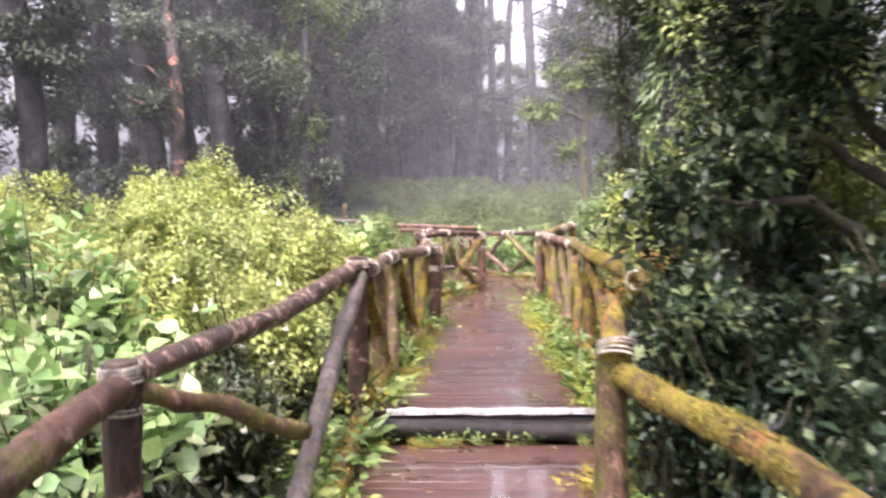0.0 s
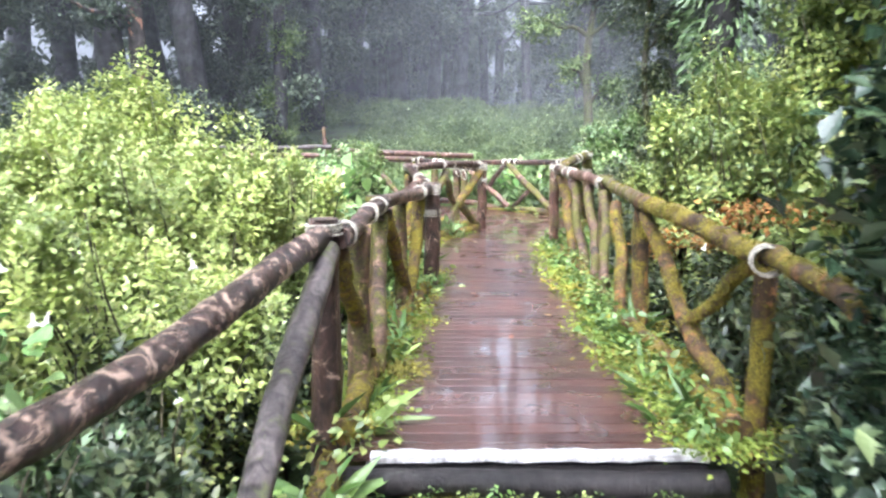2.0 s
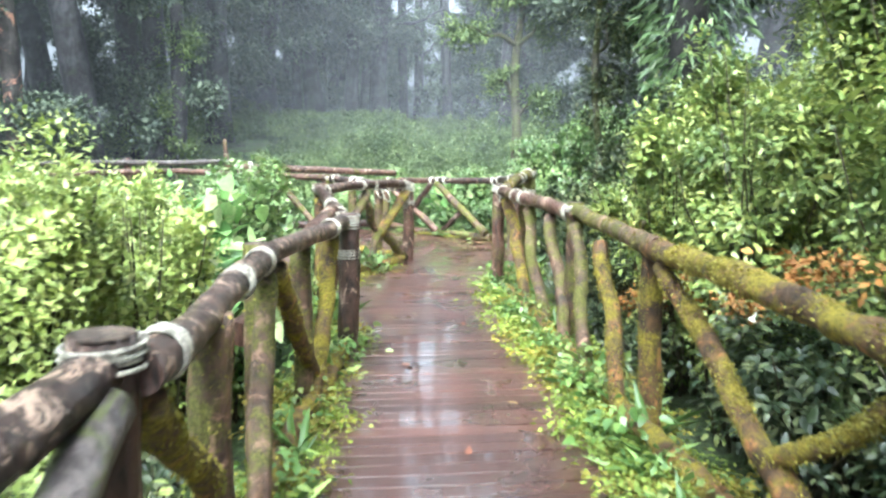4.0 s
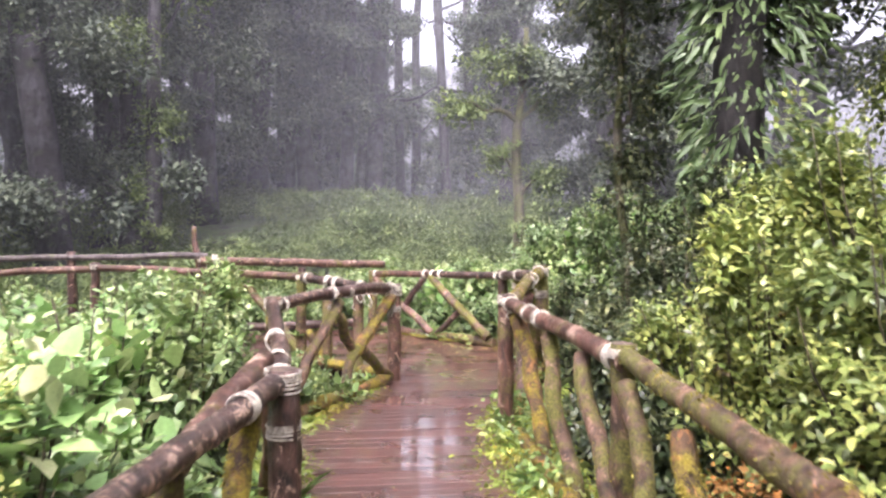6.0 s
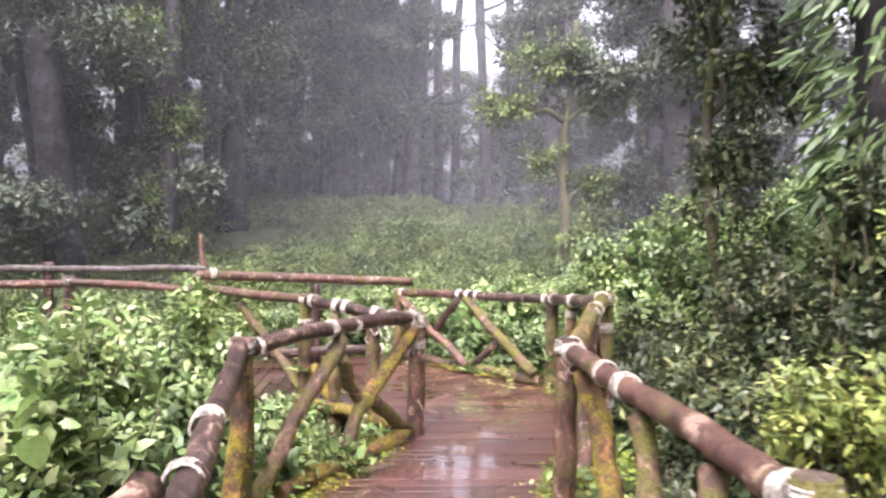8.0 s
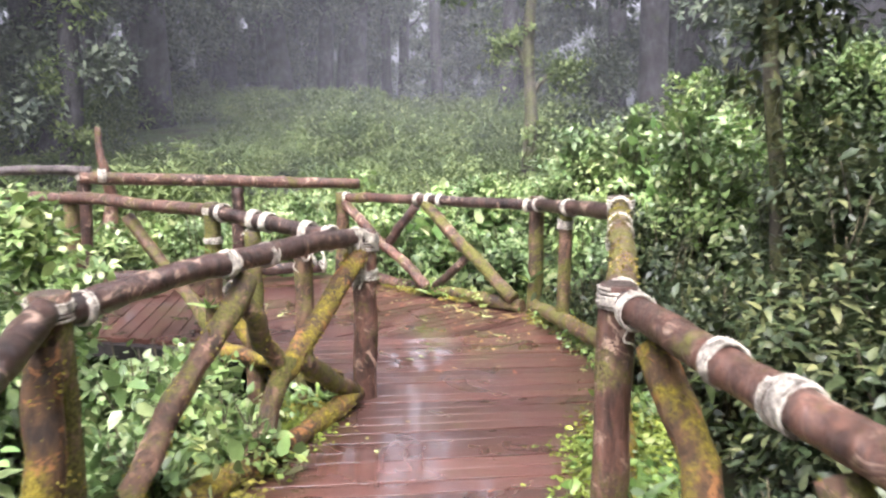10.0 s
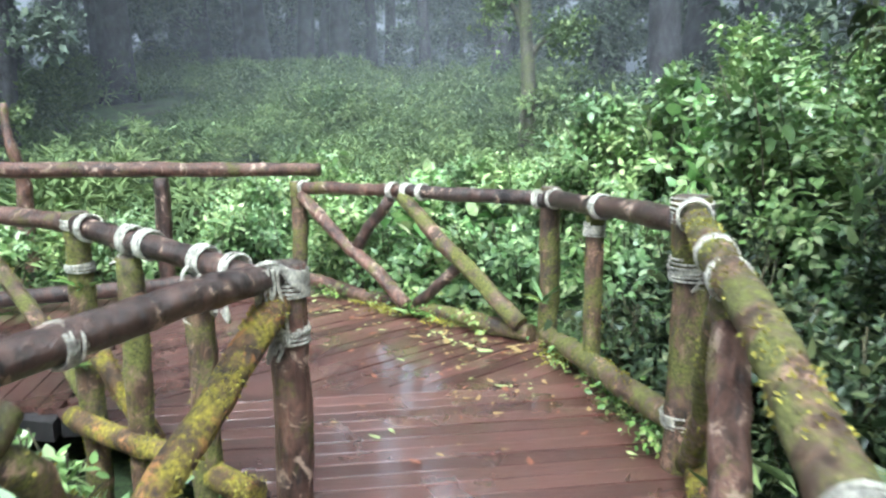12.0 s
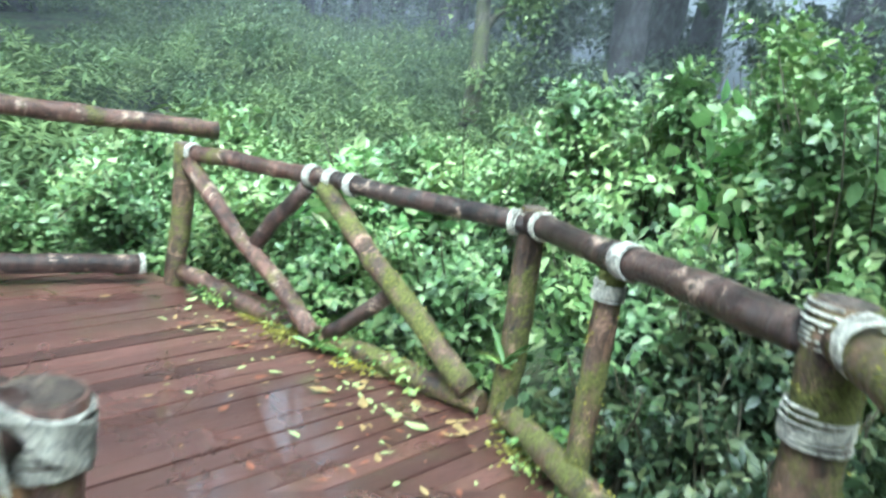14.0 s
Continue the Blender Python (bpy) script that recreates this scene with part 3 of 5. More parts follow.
def bind(r, a, b, t, radius, turns, tail=0.0, **kw):
    a, b = Vector(a), Vector(b)
    rope(r, a.lerp(b, t), b - a, radius, turns, tail=tail, **kw)


# beside the lower boards, open side
L = railing("dark bare-log railing with lichen and pale cord lashings below the step")
L0, B = (-0.99, 2.35, 0.93), (-0.56, 5.05, 1.09)
upright(L, -0.99, 2.36, 0.98, 0.055, LOG)
log("handrail", (-0.8, 0.4, 0.9), (-0.985, 2.33, 0.9), 0.052, 0.05, LOG_RED, L, 0.0, 0.02)
log("handrail", (-0.99, 2.37, 0.93), B, 0.046, 0.054, LOG_PEEL, L, -0.035, 0.03)
log("brace", (-0.54, 5.0, 1.03), (-0.62, 2.75, 0.05), 0.052, 0.046, LOG_GREY, L, 0.03, 0.03)
log("brace", (-0.97, 2.4, 0.88), (-0.6, 3.3, 0.5), 0.036, 0.04, LOG_MOSSY, L, 0.03, 0.04, 0.3)
log("bottom_log", (-0.52, 4.95, 0.12), (-0.6, 2.3, -0.02), 0.06, 0.055, LOG_MOSS, L, 0, 0.03, 0.3)
rope(L, (-0.99, 2.36, 0.945), (0, 0, 1), 0.058, 4, tail=0.16)
rope(L, (-0.99, 2.36, 0.83), (0, 0, 1), 0.058, 2)

# upper boards, open side
U = railing("weathered log railing with mossy braces and pale cord lashings")
M, A, P, C = (-0.45, 6.8, 1.07), (-0.09, 8.66, 1.04), (-0.36, 11.12, 1.13), (0.65, 13.0, 1.1)
upright(U, B[0] + 0.0, B[1] + 0.02, 1.155, 0.066, LOG)
upright(U, -0.47, 5.7, 1.06, 0.058, LOG_MOSSY, cut=False)
upright(U, -0.47, 6.82, 1.12, 0.056, LOG_MOSSY)
upright(U, -0.33, 7.55, 1.02, 0.052, LOG_MOSSY, cut=False)
upright(U, A[0], A[1], 1.1, 0.068, LOG)
upright(U, P[0], P[1], 1.19, 0.058, LOG_MOSSY)
upright(U, C[0], C[1], 1.14, 0.066, LOG_RED)
log("handrail", (-0.5, 5.08, 1.07), (-0.42, 6.78, 1.09), 0.05, 0.047, LOG_PEEL, U, -0.015, 0.03)
log("handrail", (-0.42, 6.8, 1.08), (-0.12, 8.62, 1.04), 0.046, 0.05, LOG_PEEL, U, 0.01, 0.03)
log("handrail", (-0.1, 8.66, 1.03), (-0.37, 11.1, 1.14), 0.05, 0.047, LOG, U, 0.02, 0.04)
log("handrail", (-0.36, 11.12, 1.12), (0.62, 12.98, 1.1), 0.046, 0.05, LOG, U, 0.035, 0.03)
for a, b, r0, m in (
    ((-0.5, 5.15, 1.0), (-0.44, 6.1, 0.2), 0.045, LOG_MOSS), ((-0.42, 6.7, 1.0), (-0.4, 5.95, 0.2), 0.045, LOG_MOSSY),
    ((-0.4, 6.95, 1.0), (-0.26, 7.75, 0.2), 0.045, LOG_MOSS), ((-0.2, 8.35, 1.0), (-0.28, 7.5, 0.2), 0.05, LOG_MOSS),
    ((-0.16, 8.95, 1.02), (-0.26, 9.7, 0.15), 0.045, LOG_RED), (on(A, P, 0.96, 1.05), on(A, P, 0.82, 0.15), 0.055, LOG_MOSS),
    (on(P, C, 0.47, 1.06), on(P, C, 0.0, 0.2), 0.05, LOG_MOSSY), (on(P, C, 0.96, 1.02), on(P, C, 0.6, 0.56), 0.055, LOG_MOSS),
    (on(P, C, 0.44, 0.97), on(P, C, 0.61, 0.58), 0.045, LOG_MOSSY), (on(P, C, 0.61, 0.64), on(P, C, 0.46, 0.2), 0.05, LOG_MOSSY),
    (on(P, C, 0.66, 0.6), on(P, C, 0.93, 0.26), 0.05, LOG_MOSSY),
):
    log("brace", a, b, r0, r0 * 0.95, m, U, 0, 0.05, 0.22)
log("brace", (-0.2, 8.95, 1.1), (-0.56, 6.9, 0.72), 0.05, 0.055, LOG_RED, U, 0, 0.03, 0.2)
log("bottom_log", (-0.48, 5.0, 0.24), (-0.4, 6.7, 0.22), 0.06, 0.055, LOG_MOSS, U, 0, 0.03, 0.35)
log("bottom_log", (-0.38, 6.8, 0.22), (-0.12, 8.6, 0.22), 0.055, 0.05, LOG_MOSS, U, 0, 0.03, 0.35)
log("bottom_log", (-0.2, 11.4, 0.24), (0.6, 12.9, 0.24), 0.055, 0.05, LOG_MOSS, U, 0, 0.03, 0.3)
rope(U, (B[0], B[1] + 0.02, 1.115), (0, 0, 1), 0.07, 4)
bind(U, (-0.5, 5.08, 1.07), (-0.42, 6.78, 1.08), 0.1, 0.052, 4)
bind(U, (-0.5, 5.08, 1.07), (-0.42, 6.78, 1.08), 0.6, 0.05, 7)
bind(U, (-0.5, 5.08, 1.07), (-0.42, 6.78, 1.08), 0.88, 0.05, 6, 0.12)
bind(U, (-0.42, 6.8, 1.08), (-0.12, 8.62, 1.04), 0.75, 0.052, 6)
rope(U, (A[0], A[1], 1.05), (0, 0, 1), 0.072, 5, 0.016)
rope(U, (A[0], A[1], 0.84), (0, 0, 1), 0.07, 4, 0.014)
bind(U, (-0.1, 8.66, 1.03), (-0.37, 11.1, 1.14), 0.2, 0.053, 6)
bind(U, (-0.1, 8.66, 1.03), (-0.37, 11.1, 1.14), 0.42, 0.052, 9)
bind(U, (-0.1, 8.66, 1.03), (-0.37, 11.1, 1.14), 0.05, 0.055, 8)
rope(U, (P[0], P[1], 1.14), (0, 0, 1), 0.062, 5)
bind(U, (-0.36, 11.12, 1.12), (0.62, 12.98, 1.1), 0.06, 0.05, 3)
bind(U, (-0.36, 11.12, 1.15), (0.62, 12.98, 1.13), 0.42, 0.05, 4)
bind(U, (-0.36, 11.12, 1.15), (0.62, 12.98, 1.13), 0.56, 0.05, 4)
rope(U, (0.08, 12.0, 1.02), (0.5, 0.4, -1), 0.05, 4)
for k in range(7):
    rope(U, (C[0], C[1], 1.115 - 0.014 * k), (0.05 * (k % 3 - 1), 0.04, 1), 0.07 + 0.002 * (k % 2), 1)


def draped(parent, points, thick=0.0062):
    """One slack cord laid over the logs through points."""
    pts = [Vector(p) for p in points]
    out = []
    for i in range(len(pts) - 1):
        a, b, c, d = pts[max(i - 1, 0)], pts[i], pts[i + 1], pts[min(i + 2, len(pts) - 1)]
        for k in range(6):
            t = k / 6
            out.append(0.5 * (2 * b + (c - a) * t + (2 * a - 5 * b + 4 * c - d) * t * t + (3 * b - a - 3 * c + d) * t ** 3))
    out.append(pts[-1])
    bm = bmesh.new()
    tube(bm, out, [thick] * len(out), 6)
    part("rope_binding", bm, ROPE, parent, "slack end of pale cord")


cords = random.Random(21)
for k in range(9):
    q, e = k / 8, cords.uniform(-0.012, 0.012)
    draped(U, [(C[0] - 0.19 + 0.03 * q, C[1] - 0.16 - e, 1.04 + 0.03 * q), (C[0] - 0.14 + 0.02 * q, C[1] - 0.17, 1.125 + 0.012 * q), (C[0] - 0.05 + e, C[1] - 0.12 + 0.02 * q, 1.16 + e), (C[0] + 0.03, C[1] - 0.088, 1.13 - 0.05 * q), (C[0] + 0.074, C[1] - 0.02, 1.1 - 0.07 * q)])
for k in range(6):
    q, e = k / 5, cords.uniform(-0.02, 0.02)
    draped(U, [(C[0] - 0.1 + 0.08 * q, C[1] - 0.15, 1.15), (C[0] - 0.09 + 0.07 * q, C[1] - 0.17 + 0.05 * q, 1.08), (C[0] - 0.075 + 0.06 * q + e, C[1] - 0.12, 1.0), (C[0] - 0.05 + 0.05 * q, C[1] - 0.09, 0.92 + e), (C[0] - 0.06 + 0.05 * q + e, C[1] - 0.1, 0.86 + 2 * e)])
rope(U, (C[0], C[1], 0.9), (0, 0, 1), 0.069, 5)

# shrub side of the walkway
R = railing("moss-covered log railing half hidden by dark shrubs")
R1, RR, R7, R15, R2, RC = (0.62, 2.7, 0.95), (1.3, 5.15, 1.03), (1.3, 6.98, 1.07), (1.46, 8.76, 1.12), (1.4, 11.05, 1.15), (2.2, 13.2, 1.25)
upright(R, 0.6, 2.72, 0.95, 0.058, LOG_MOSSY, -0.3, cut=False)
upright(R, 1.36, 5.15, 1.02, 0.05, LOG_MOSS, cut=False)
upright(R, 1.32, 7.0, 1.08, 0.055, LOG_MOSS, cut=False)
upright(R, 1.47, 8.78, 1.17, 0.058, LOG_MOSSY)
upright(R, 1.39, 11.07, 1.2, 0.06, LOG_RED)
upright(R, 2.2, 13.2, 1.31, 0.072, LOG_MOSSY)
log("handrail", (0.92, 0.4, 0.83), (0.62, 2.7, 0.88), 0.046, 0.044, LOG_MOSS, R, 0, 0.03)
log("handrail", (1.08, 3.9, 1.02), (1.24, 4.95, 1.04), 0.036, 0.046, LOG_MOSS, R, 0.02, 0.04, 0.25)
log("stub", (0.6, 2.66, 0.93), (0.61, 2.85, 1.12), 0.05, 0.03, LOG_MOSS, R, 0, 0.02, 0.3)
log("handrail", (1.22, 4.8, 1.03), (1.31, 7.0, 1.08), 0.045, 0.055, LOG_MOSS, R, 0.02, 0.03, 0.3)
log("handrail", (1.3, 6.9, 1.09), (1.47, 8.75, 1.12), 0.05, 0.046, LOG_MOSSY, R, -0.01, 0.02)
log("handrail", (1.47, 8.72, 1.09), (1.4, 11.03, 1.14), 0.055, 0.05, LOG_RED, R, 0.0, 0.02)
log("handrail", (1.4, 11.06, 1.12), (2.18, 13.17, 1.24), 0.05, 0.055, LOG_MOSSY, R, 0.02, 0.02)
for a, b, r0, m in (
    ((1.3, 6.85, 1.0), (1.26, 5.8, 0.5), 0.045, LOG_MOSS), ((1.33, 5.2, 0.95), (1.25, 5.85, 0.5), 0.035, LOG_MOSS), ((1.26, 5.85, 0.52), (1.28, 5.2, 0.2), 0.05, LOG_MOSS),
    ((1.4, 8.55, 1.02), (1.27, 7.75, 0.2), 0.045, LOG_MOSSY), ((1.35, 7.85, 1.0), (1.24, 7.15, 0.2), 0.045, LOG_MOSS),
    ((1.42, 10.85, 1.06), (1.46, 10.1, 0.15), 0.055, LOG_MOSS), ((1.43, 10.0, 1.03), (1.42, 9.3, 0.15), 0.05, LOG_MOSSY), ((1.44, 9.3, 1.03), (1.36, 8.55, 0.15), 0.048, LOG_MOSSY),
    (on(R2, RC, 0.57, 1.12), on(R2, RC, 0.9, 0.32), 0.05, LOG_MOSSY), (on(R2, RC, 0.53, 1.1), on(R2, RC, 0.28, 0.15), 0.055, LOG_RED),
):
    log("brace", a, b, r0, r0 * 0.95, m, R, 0, 0.05, 0.25)
log("bottom_log", (1.22, 5.0, 0.24), (1.26, 7.2, 0.24), 0.06, 0.05, LOG_MOSS, R, 0, 0.04, 0.4)
log("bottom_log", (1.3, 7.3, 0.22), (1.42, 10.9, 0.22), 0.05, 0.05, LOG_MOSS, R, 0, 0.05, 0.4)
log("bottom_log", (1.5, 11.2, 0.24), (2.2, 13.1, 0.3), 0.05, 0.05, LOG_MOSS, R, 0, 0.04, 0.4)
rope(R, (0.6, 2.68, 0.96), (0.1, 0.5, 1), 0.06, 3, 0.016)
bind(R, (0.6, 2.66, 1.05), (1.24, 4.95, 1.03), 0.92, 0.055, 8)
rope(R, (1.47, 8.78, 1.13), (0, 0, 1), 0.062, 4)
bind(R, (1.47, 8.72, 1.09), (1.4, 11.03, 1.14), 0.06, 0.058, 6)
bind(R, (1.47, 8.72, 1.09), (1.4, 11.03, 1.14), 0.62, 0.055, 6)
bind(R, (1.47, 8.72, 1.09), (1.4, 11.03, 1.14), 0.74, 0.055, 4)
rope(R, (1.39, 11.07, 1.155), (0, 0, 1), 0.064, 5)
bind(R, (1.47, 8.72, 1.09), (1.4, 11.03, 1.14), 0.965, 0.055, 3, 0.2)
bind(R, (1.4, 11.06, 1.13), (2.18, 13.17, 1.25), 0.04, 0.056, 7)
bind(R, (1.4, 11.06, 1.14), (2.18, 13.17, 1.26), 0.56, 0.056, 4)
bind(R, (1.4, 11.06, 1.14), (2.18, 13.17, 1.26), 0.68, 0.056, 5, 0.1)
bind(R, (1.4, 11.06, 1.14), (2.18, 13.17, 1.26), 0.95, 0.058, 5)
rope(R, (2.2, 13.2, 1.25), (0, 0, 1), 0.076, 5, 0.016)
rope(R, (2.2, 13.2, 1.02), (0, 0, 1), 0.075, 5, 0.014)
rope(R, (2.2, 13.2, 0.4), (0, 0, 1), 0.078, 4, 0.014)

# round the landing
E = railing("bare log railing with crossed braces round the landing")
S, XR, XL = (2.17, 14.2, 1.12), (2.14, 14.95, 1.08), (0.56, 16.76, 1.0)
upright(E, 2.17, 14.22, 1.1, 0.048, LOG_MOSSY, -0.3, (0.03, 0), cut=False)
upright(E, XR[0] + 0.02, XR[1] + 0.05, 1.16, 0.062, LOG_MOSSY, -0.3)
upright(E, XL[0], XL[1], 1.06, 0.062, LOG_MOSSY, -0.3)
log("handrail", (2.19, 13.24, 1.21), (2.14, 14.98, 1.1), 0.055, 0.05, LOG, E, 0, 0.015)
log("handrail", (2.14, 14.95, 1.09), (1.3, 15.92, 1.06), 0.048, 0.048, LOG, E, 0, 0.015)
log("handrail", (1.34, 15.88, 1.06), (0.58, 16.76, 1.01), 0.048, 0.05, LOG_RED, E, 0, 0.015)
log("brace", (0.6, 16.7, 0.95), (1.33, 15.72, 0.26), 0.05, 0.05, LOG_RED, E, 0, 0.03)
log("brace", (1.32, 15.86, 1.02), (1.98, 14.98, 0.3), 0.052, 0.058, LOG_MOSSY, E, 0, 0.03)
log("brace", (1.24, 15.95, 1.0), (1.0, 16.2, 0.6), 0.045, 0.045, LOG, E, 0, 0.02)
log("brace", (1.4, 15.7, 0.28), (1.68, 15.42, 0.62), 0.042, 0.042, LOG, E, 0, 0.02)
log("bottom_log", (0.6, 16.7, 0.27), (1.4, 15.78, 0.22), 0.055, 0.05, LOG_RED, E, 0, 0.02)
log("bottom_log", (1.4, 15.75, 0.24), (2.05, 14.98, 0.24), 0.055, 0.06, LOG_MOSSY, E, 0, 0.02)
log("bottom_log", (2.1, 14.8, 0.28), (2.22, 13.25, 0.36), 0.055, 0.06, LOG_MOSSY, E, 0, 0.03)
bind(E, (2.19, 13.24, 1.21), (2.14, 14.98, 1.1), 0.5, 0.057, 6)
rope(E, (2.17, 14.22, 1.02), (0, 0, 1), 0.052, 5)
bind(E, (2.19, 13.24, 1.21), (2.14, 14.98, 1.1), 0.92, 0.055, 4)
rope(E, (2.16, 15.0, 1.12), (0, 0, 1), 0.066, 3)
bind(E, (2.14, 14.95, 1.09), (1.3, 15.92, 1.06), 0.06, 0.052, 3)
for t in (0.82, 0.93, 1.04):
    bind(E, (2.14, 14.95, 1.09), (1.3, 15.92, 1.06), t, 0.054, 4)
bind(E, (1.34, 15.88, 1.06), (0.58, 16.76, 1.01), 0.95, 0.053, 3)

W = railing("long red-brown log railing beyond the landing, with dark posts")
log("handrail", (0.74, 16.92, 1.14), (-1.8, 16.15, 1.24), 0.055, 0.06, LOG_RED, W, 0, 0.02)
log("handrail", (-1.7, 16.18, 1.3), (-3.5, 16.05, 1.29), 0.045, 0.04, LOG_GREY, W, 0, 0.04)
log("handrail", (-3.4, 16.1, 1.28), (-6.5, 16.1, 1.2), 0.045, 0.04, LOG_GREY, W, 0, 0.06)
for x, y, top in ((-0.46, 16.58, 1.12), (-1.78, 16.2, 1.32), (-3.45, 16.1, 1.36), (-4.9, 16.1, 1.25)):
    upright(W, x, y, top, 0.06, LOG, -0.3)
log("bottom_log", (0.35, 16.72, 0.3), (-1.75, 16.15, 0.3), 0.06, 0.06, LOG, W, 0, 0.02)
rope(W, (0.36, 16.72, 0.3), (1, 0.25, 0), 0.062, 3)
rope(W, (-1.78, 16.2, 1.25), (0, 0, 1), 0.064, 5)
rope(W, (-1.62, 16.2, 1.25), (1, 0.25, 0), 0.064, 5)

K = railing("lashed log railing between the shrubs and the branch walkway")
for x, y, top, m in ((-0.32, 14.02, 1.2, LOG_MOSSY), (-0.03, 13.7, 1.05, LOG_MOSSY), (0.3, 13.36, 1.03, LOG_MOSSY), (-1.5, 14.95, 1.2, LOG_MOSSY), (-2.9, 15.3, 1.25, LOG)):
    upright(K, x, y, top, 0.055, m, -0.3)
log("handrail", (0.6, 13.06, 1.06), (-0.3, 13.98, 1.15), 0.05, 0.048, LOG, K, 0.0, 0.02)
log("handrail", (-0.28, 14.0, 1.14), (-1.55, 14.96, 1.15), 0.045, 0.045, LOG_RED, K, 0.02, 0.03)
log("handrail", (-1.5, 14.94, 1.15), (-2.95, 15.3, 1.2), 0.045, 0.042, LOG_RED, K, 0.0, 0.03)
log("handrail", (-2.9, 15.3, 1.18), (-5.0, 15.2, 1.1), 0.045, 0.04, LOG_RED, K, 0.0, 0.03)
log("brace", (-0.35, 14.1, 0.3), (-1.0, 14.6, 1.05), 0.045, 0.045, LOG_MOSSY, K, 0, 0.04, 0.25)
log("brace", (-0.25, 13.95, 0.55), (0.0, 13.75, 0.2), 0.05, 0.05, LOG_MOSS, K, 0, 0.04, 0.3)
log("bottom_log", (-0.4, 14.0, 0.24), (0.5, 13.15, 0.24), 0.05, 0.05, LOG_MOSS, K, 0, 0.04, 0.3)
for t, n, tl in ((0.93, 4, 0), (0.68, 5, 0.08), (0.58, 5, 0), (0.3, 5, 0.25), (0.16, 4, 0)):
    bind(K, (0.6, 13.06, 1.07), (-0.3, 13.98, 1.15), t, 0.055, n, tl)
for k in range(3):
    rope(K, (0.3 + 0.05 * k, 13.28 - 0.04 * k, 1.0 - 0.02 * k), (0.9, 0.3 * k - 0.3, 0.3), 0.075, 0.85, thick=0.008)
rope(K, (-0.32, 14.02, 1.15), (0, 0, 1), 0.06, 4)
rope(K, (-0.32, 14.02, 0.95), (0, 0, 1), 0.06, 3)
rope(K, (-2.9, 15.3, 1.2), (0, 0, 1), 0.06, 5)

# ---- shrubs ----
vr = random.Random(5)


def plant(kind, label, group, rows):
    for x, y, rx, ry, h in rows:
        shrub("lush_far" if kind == "lush" and (y > 16.8 or x < -2 or x > 4.2) else kind, label, group, x, y, rx, ry, h)


plant("yellow", "dense yellow-green shrub with small wet leaves", "yellow-green shrubs by the walkway", [
    (-1.9, 7.6, 0.8, 0.9, 2.5), (-1.5, 6.3, 0.75, 0.9, 2.05), (-2.7, 6.6, 1.0, 1.0, 2.35), (-3.7, 7.8, 1.2, 1.2, 2.4), (-1.65, 8.3, 0.65, 0.7, 1.9), (-1.4, 5.2, 0.6, 0.7, 1.65), (-2.4, 5.3, 0.9, 0.8, 1.95), (-4.2, 6.0, 1.1, 1.1, 2.3), (-1.1, 7.4, 0.45, 0.6, 1.7),
])
plant("lush", "leafy green undergrowth with broad wet leaves", "green undergrowth", [
    (-2.1, 4.2, 0.8, 0.8, 1.6), (-2.4, 3.0, 0.8, 0.8, 1.5), (-1.55, 2.7, 0.4, 0.6, 1.2),
    (-0.85, 8.9, 0.45, 0.5, 1.25), (-1.0, 10.0, 0.55, 0.7, 1.78), (-1.3, 11.2, 0.7, 0.8, 1.84), (-2.2, 10.2, 0.9, 0.9, 1.97), (-3.4, 10.9, 1.0, 1.0, 2.03), (-1.2, 12.4, 0.7, 0.7, 1.78), (-2.4, 12.0, 0.9, 0.9, 1.91), (-0.45, 12.5, 0.5, 0.5, 0.95), (-1.5, 13.5, 0.8, 0.6, 1.35), (-2.8, 13.6, 0.9, 0.8, 1.35), (-4.2, 12.6, 1.1, 1.1, 2.03), (-0.4, 13.2, 0.4, 0.35, 0.75), (-0.12, 12.3, 0.25, 0.35, 0.75), (-0.2, 11.75, 0.28, 0.35, 0.95), (0.05, 12.1, 0.2, 0.25, 0.8), (0.12, 12.75, 0.25, 0.3, 0.7), (-4.3, 14.2, 1.1, 0.6, 1.35),
    (1.35, 17.1, 0.8, 0.7, 1.2), (2.15, 16.2, 0.65, 0.7, 1.2), (0.3, 17.8, 0.9, 0.65, 1.1), (2.7, 17.4, 0.9, 0.9, 1.5), (-0.9, 17.4, 0.9, 0.65, 1.1), (1.3, 18.5, 1.0, 0.9, 1.45), (-2.3, 17.2, 0.9, 0.65, 1.0), (2.85, 15.3, 0.65, 0.8, 1.35), (-3.8, 17.3, 1.0, 0.7, 1.1), (0.2, 19.2, 1.0, 0.8, 1.2),
    (3.6, 16.6, 0.9, 0.9, 2.1), (4.6, 16.0, 1.0, 1.0, 2.3), (3.3, 18.6, 1.0, 1.0, 1.6), (4.8, 17.6, 1.1, 1.1, 1.9), (5.8, 15.2, 1.1, 1.1, 2.4), (3.7, 14.5, 0.8, 0.9, 2.1), (4.7, 14.3, 0.9, 0.9, 2.2),
])
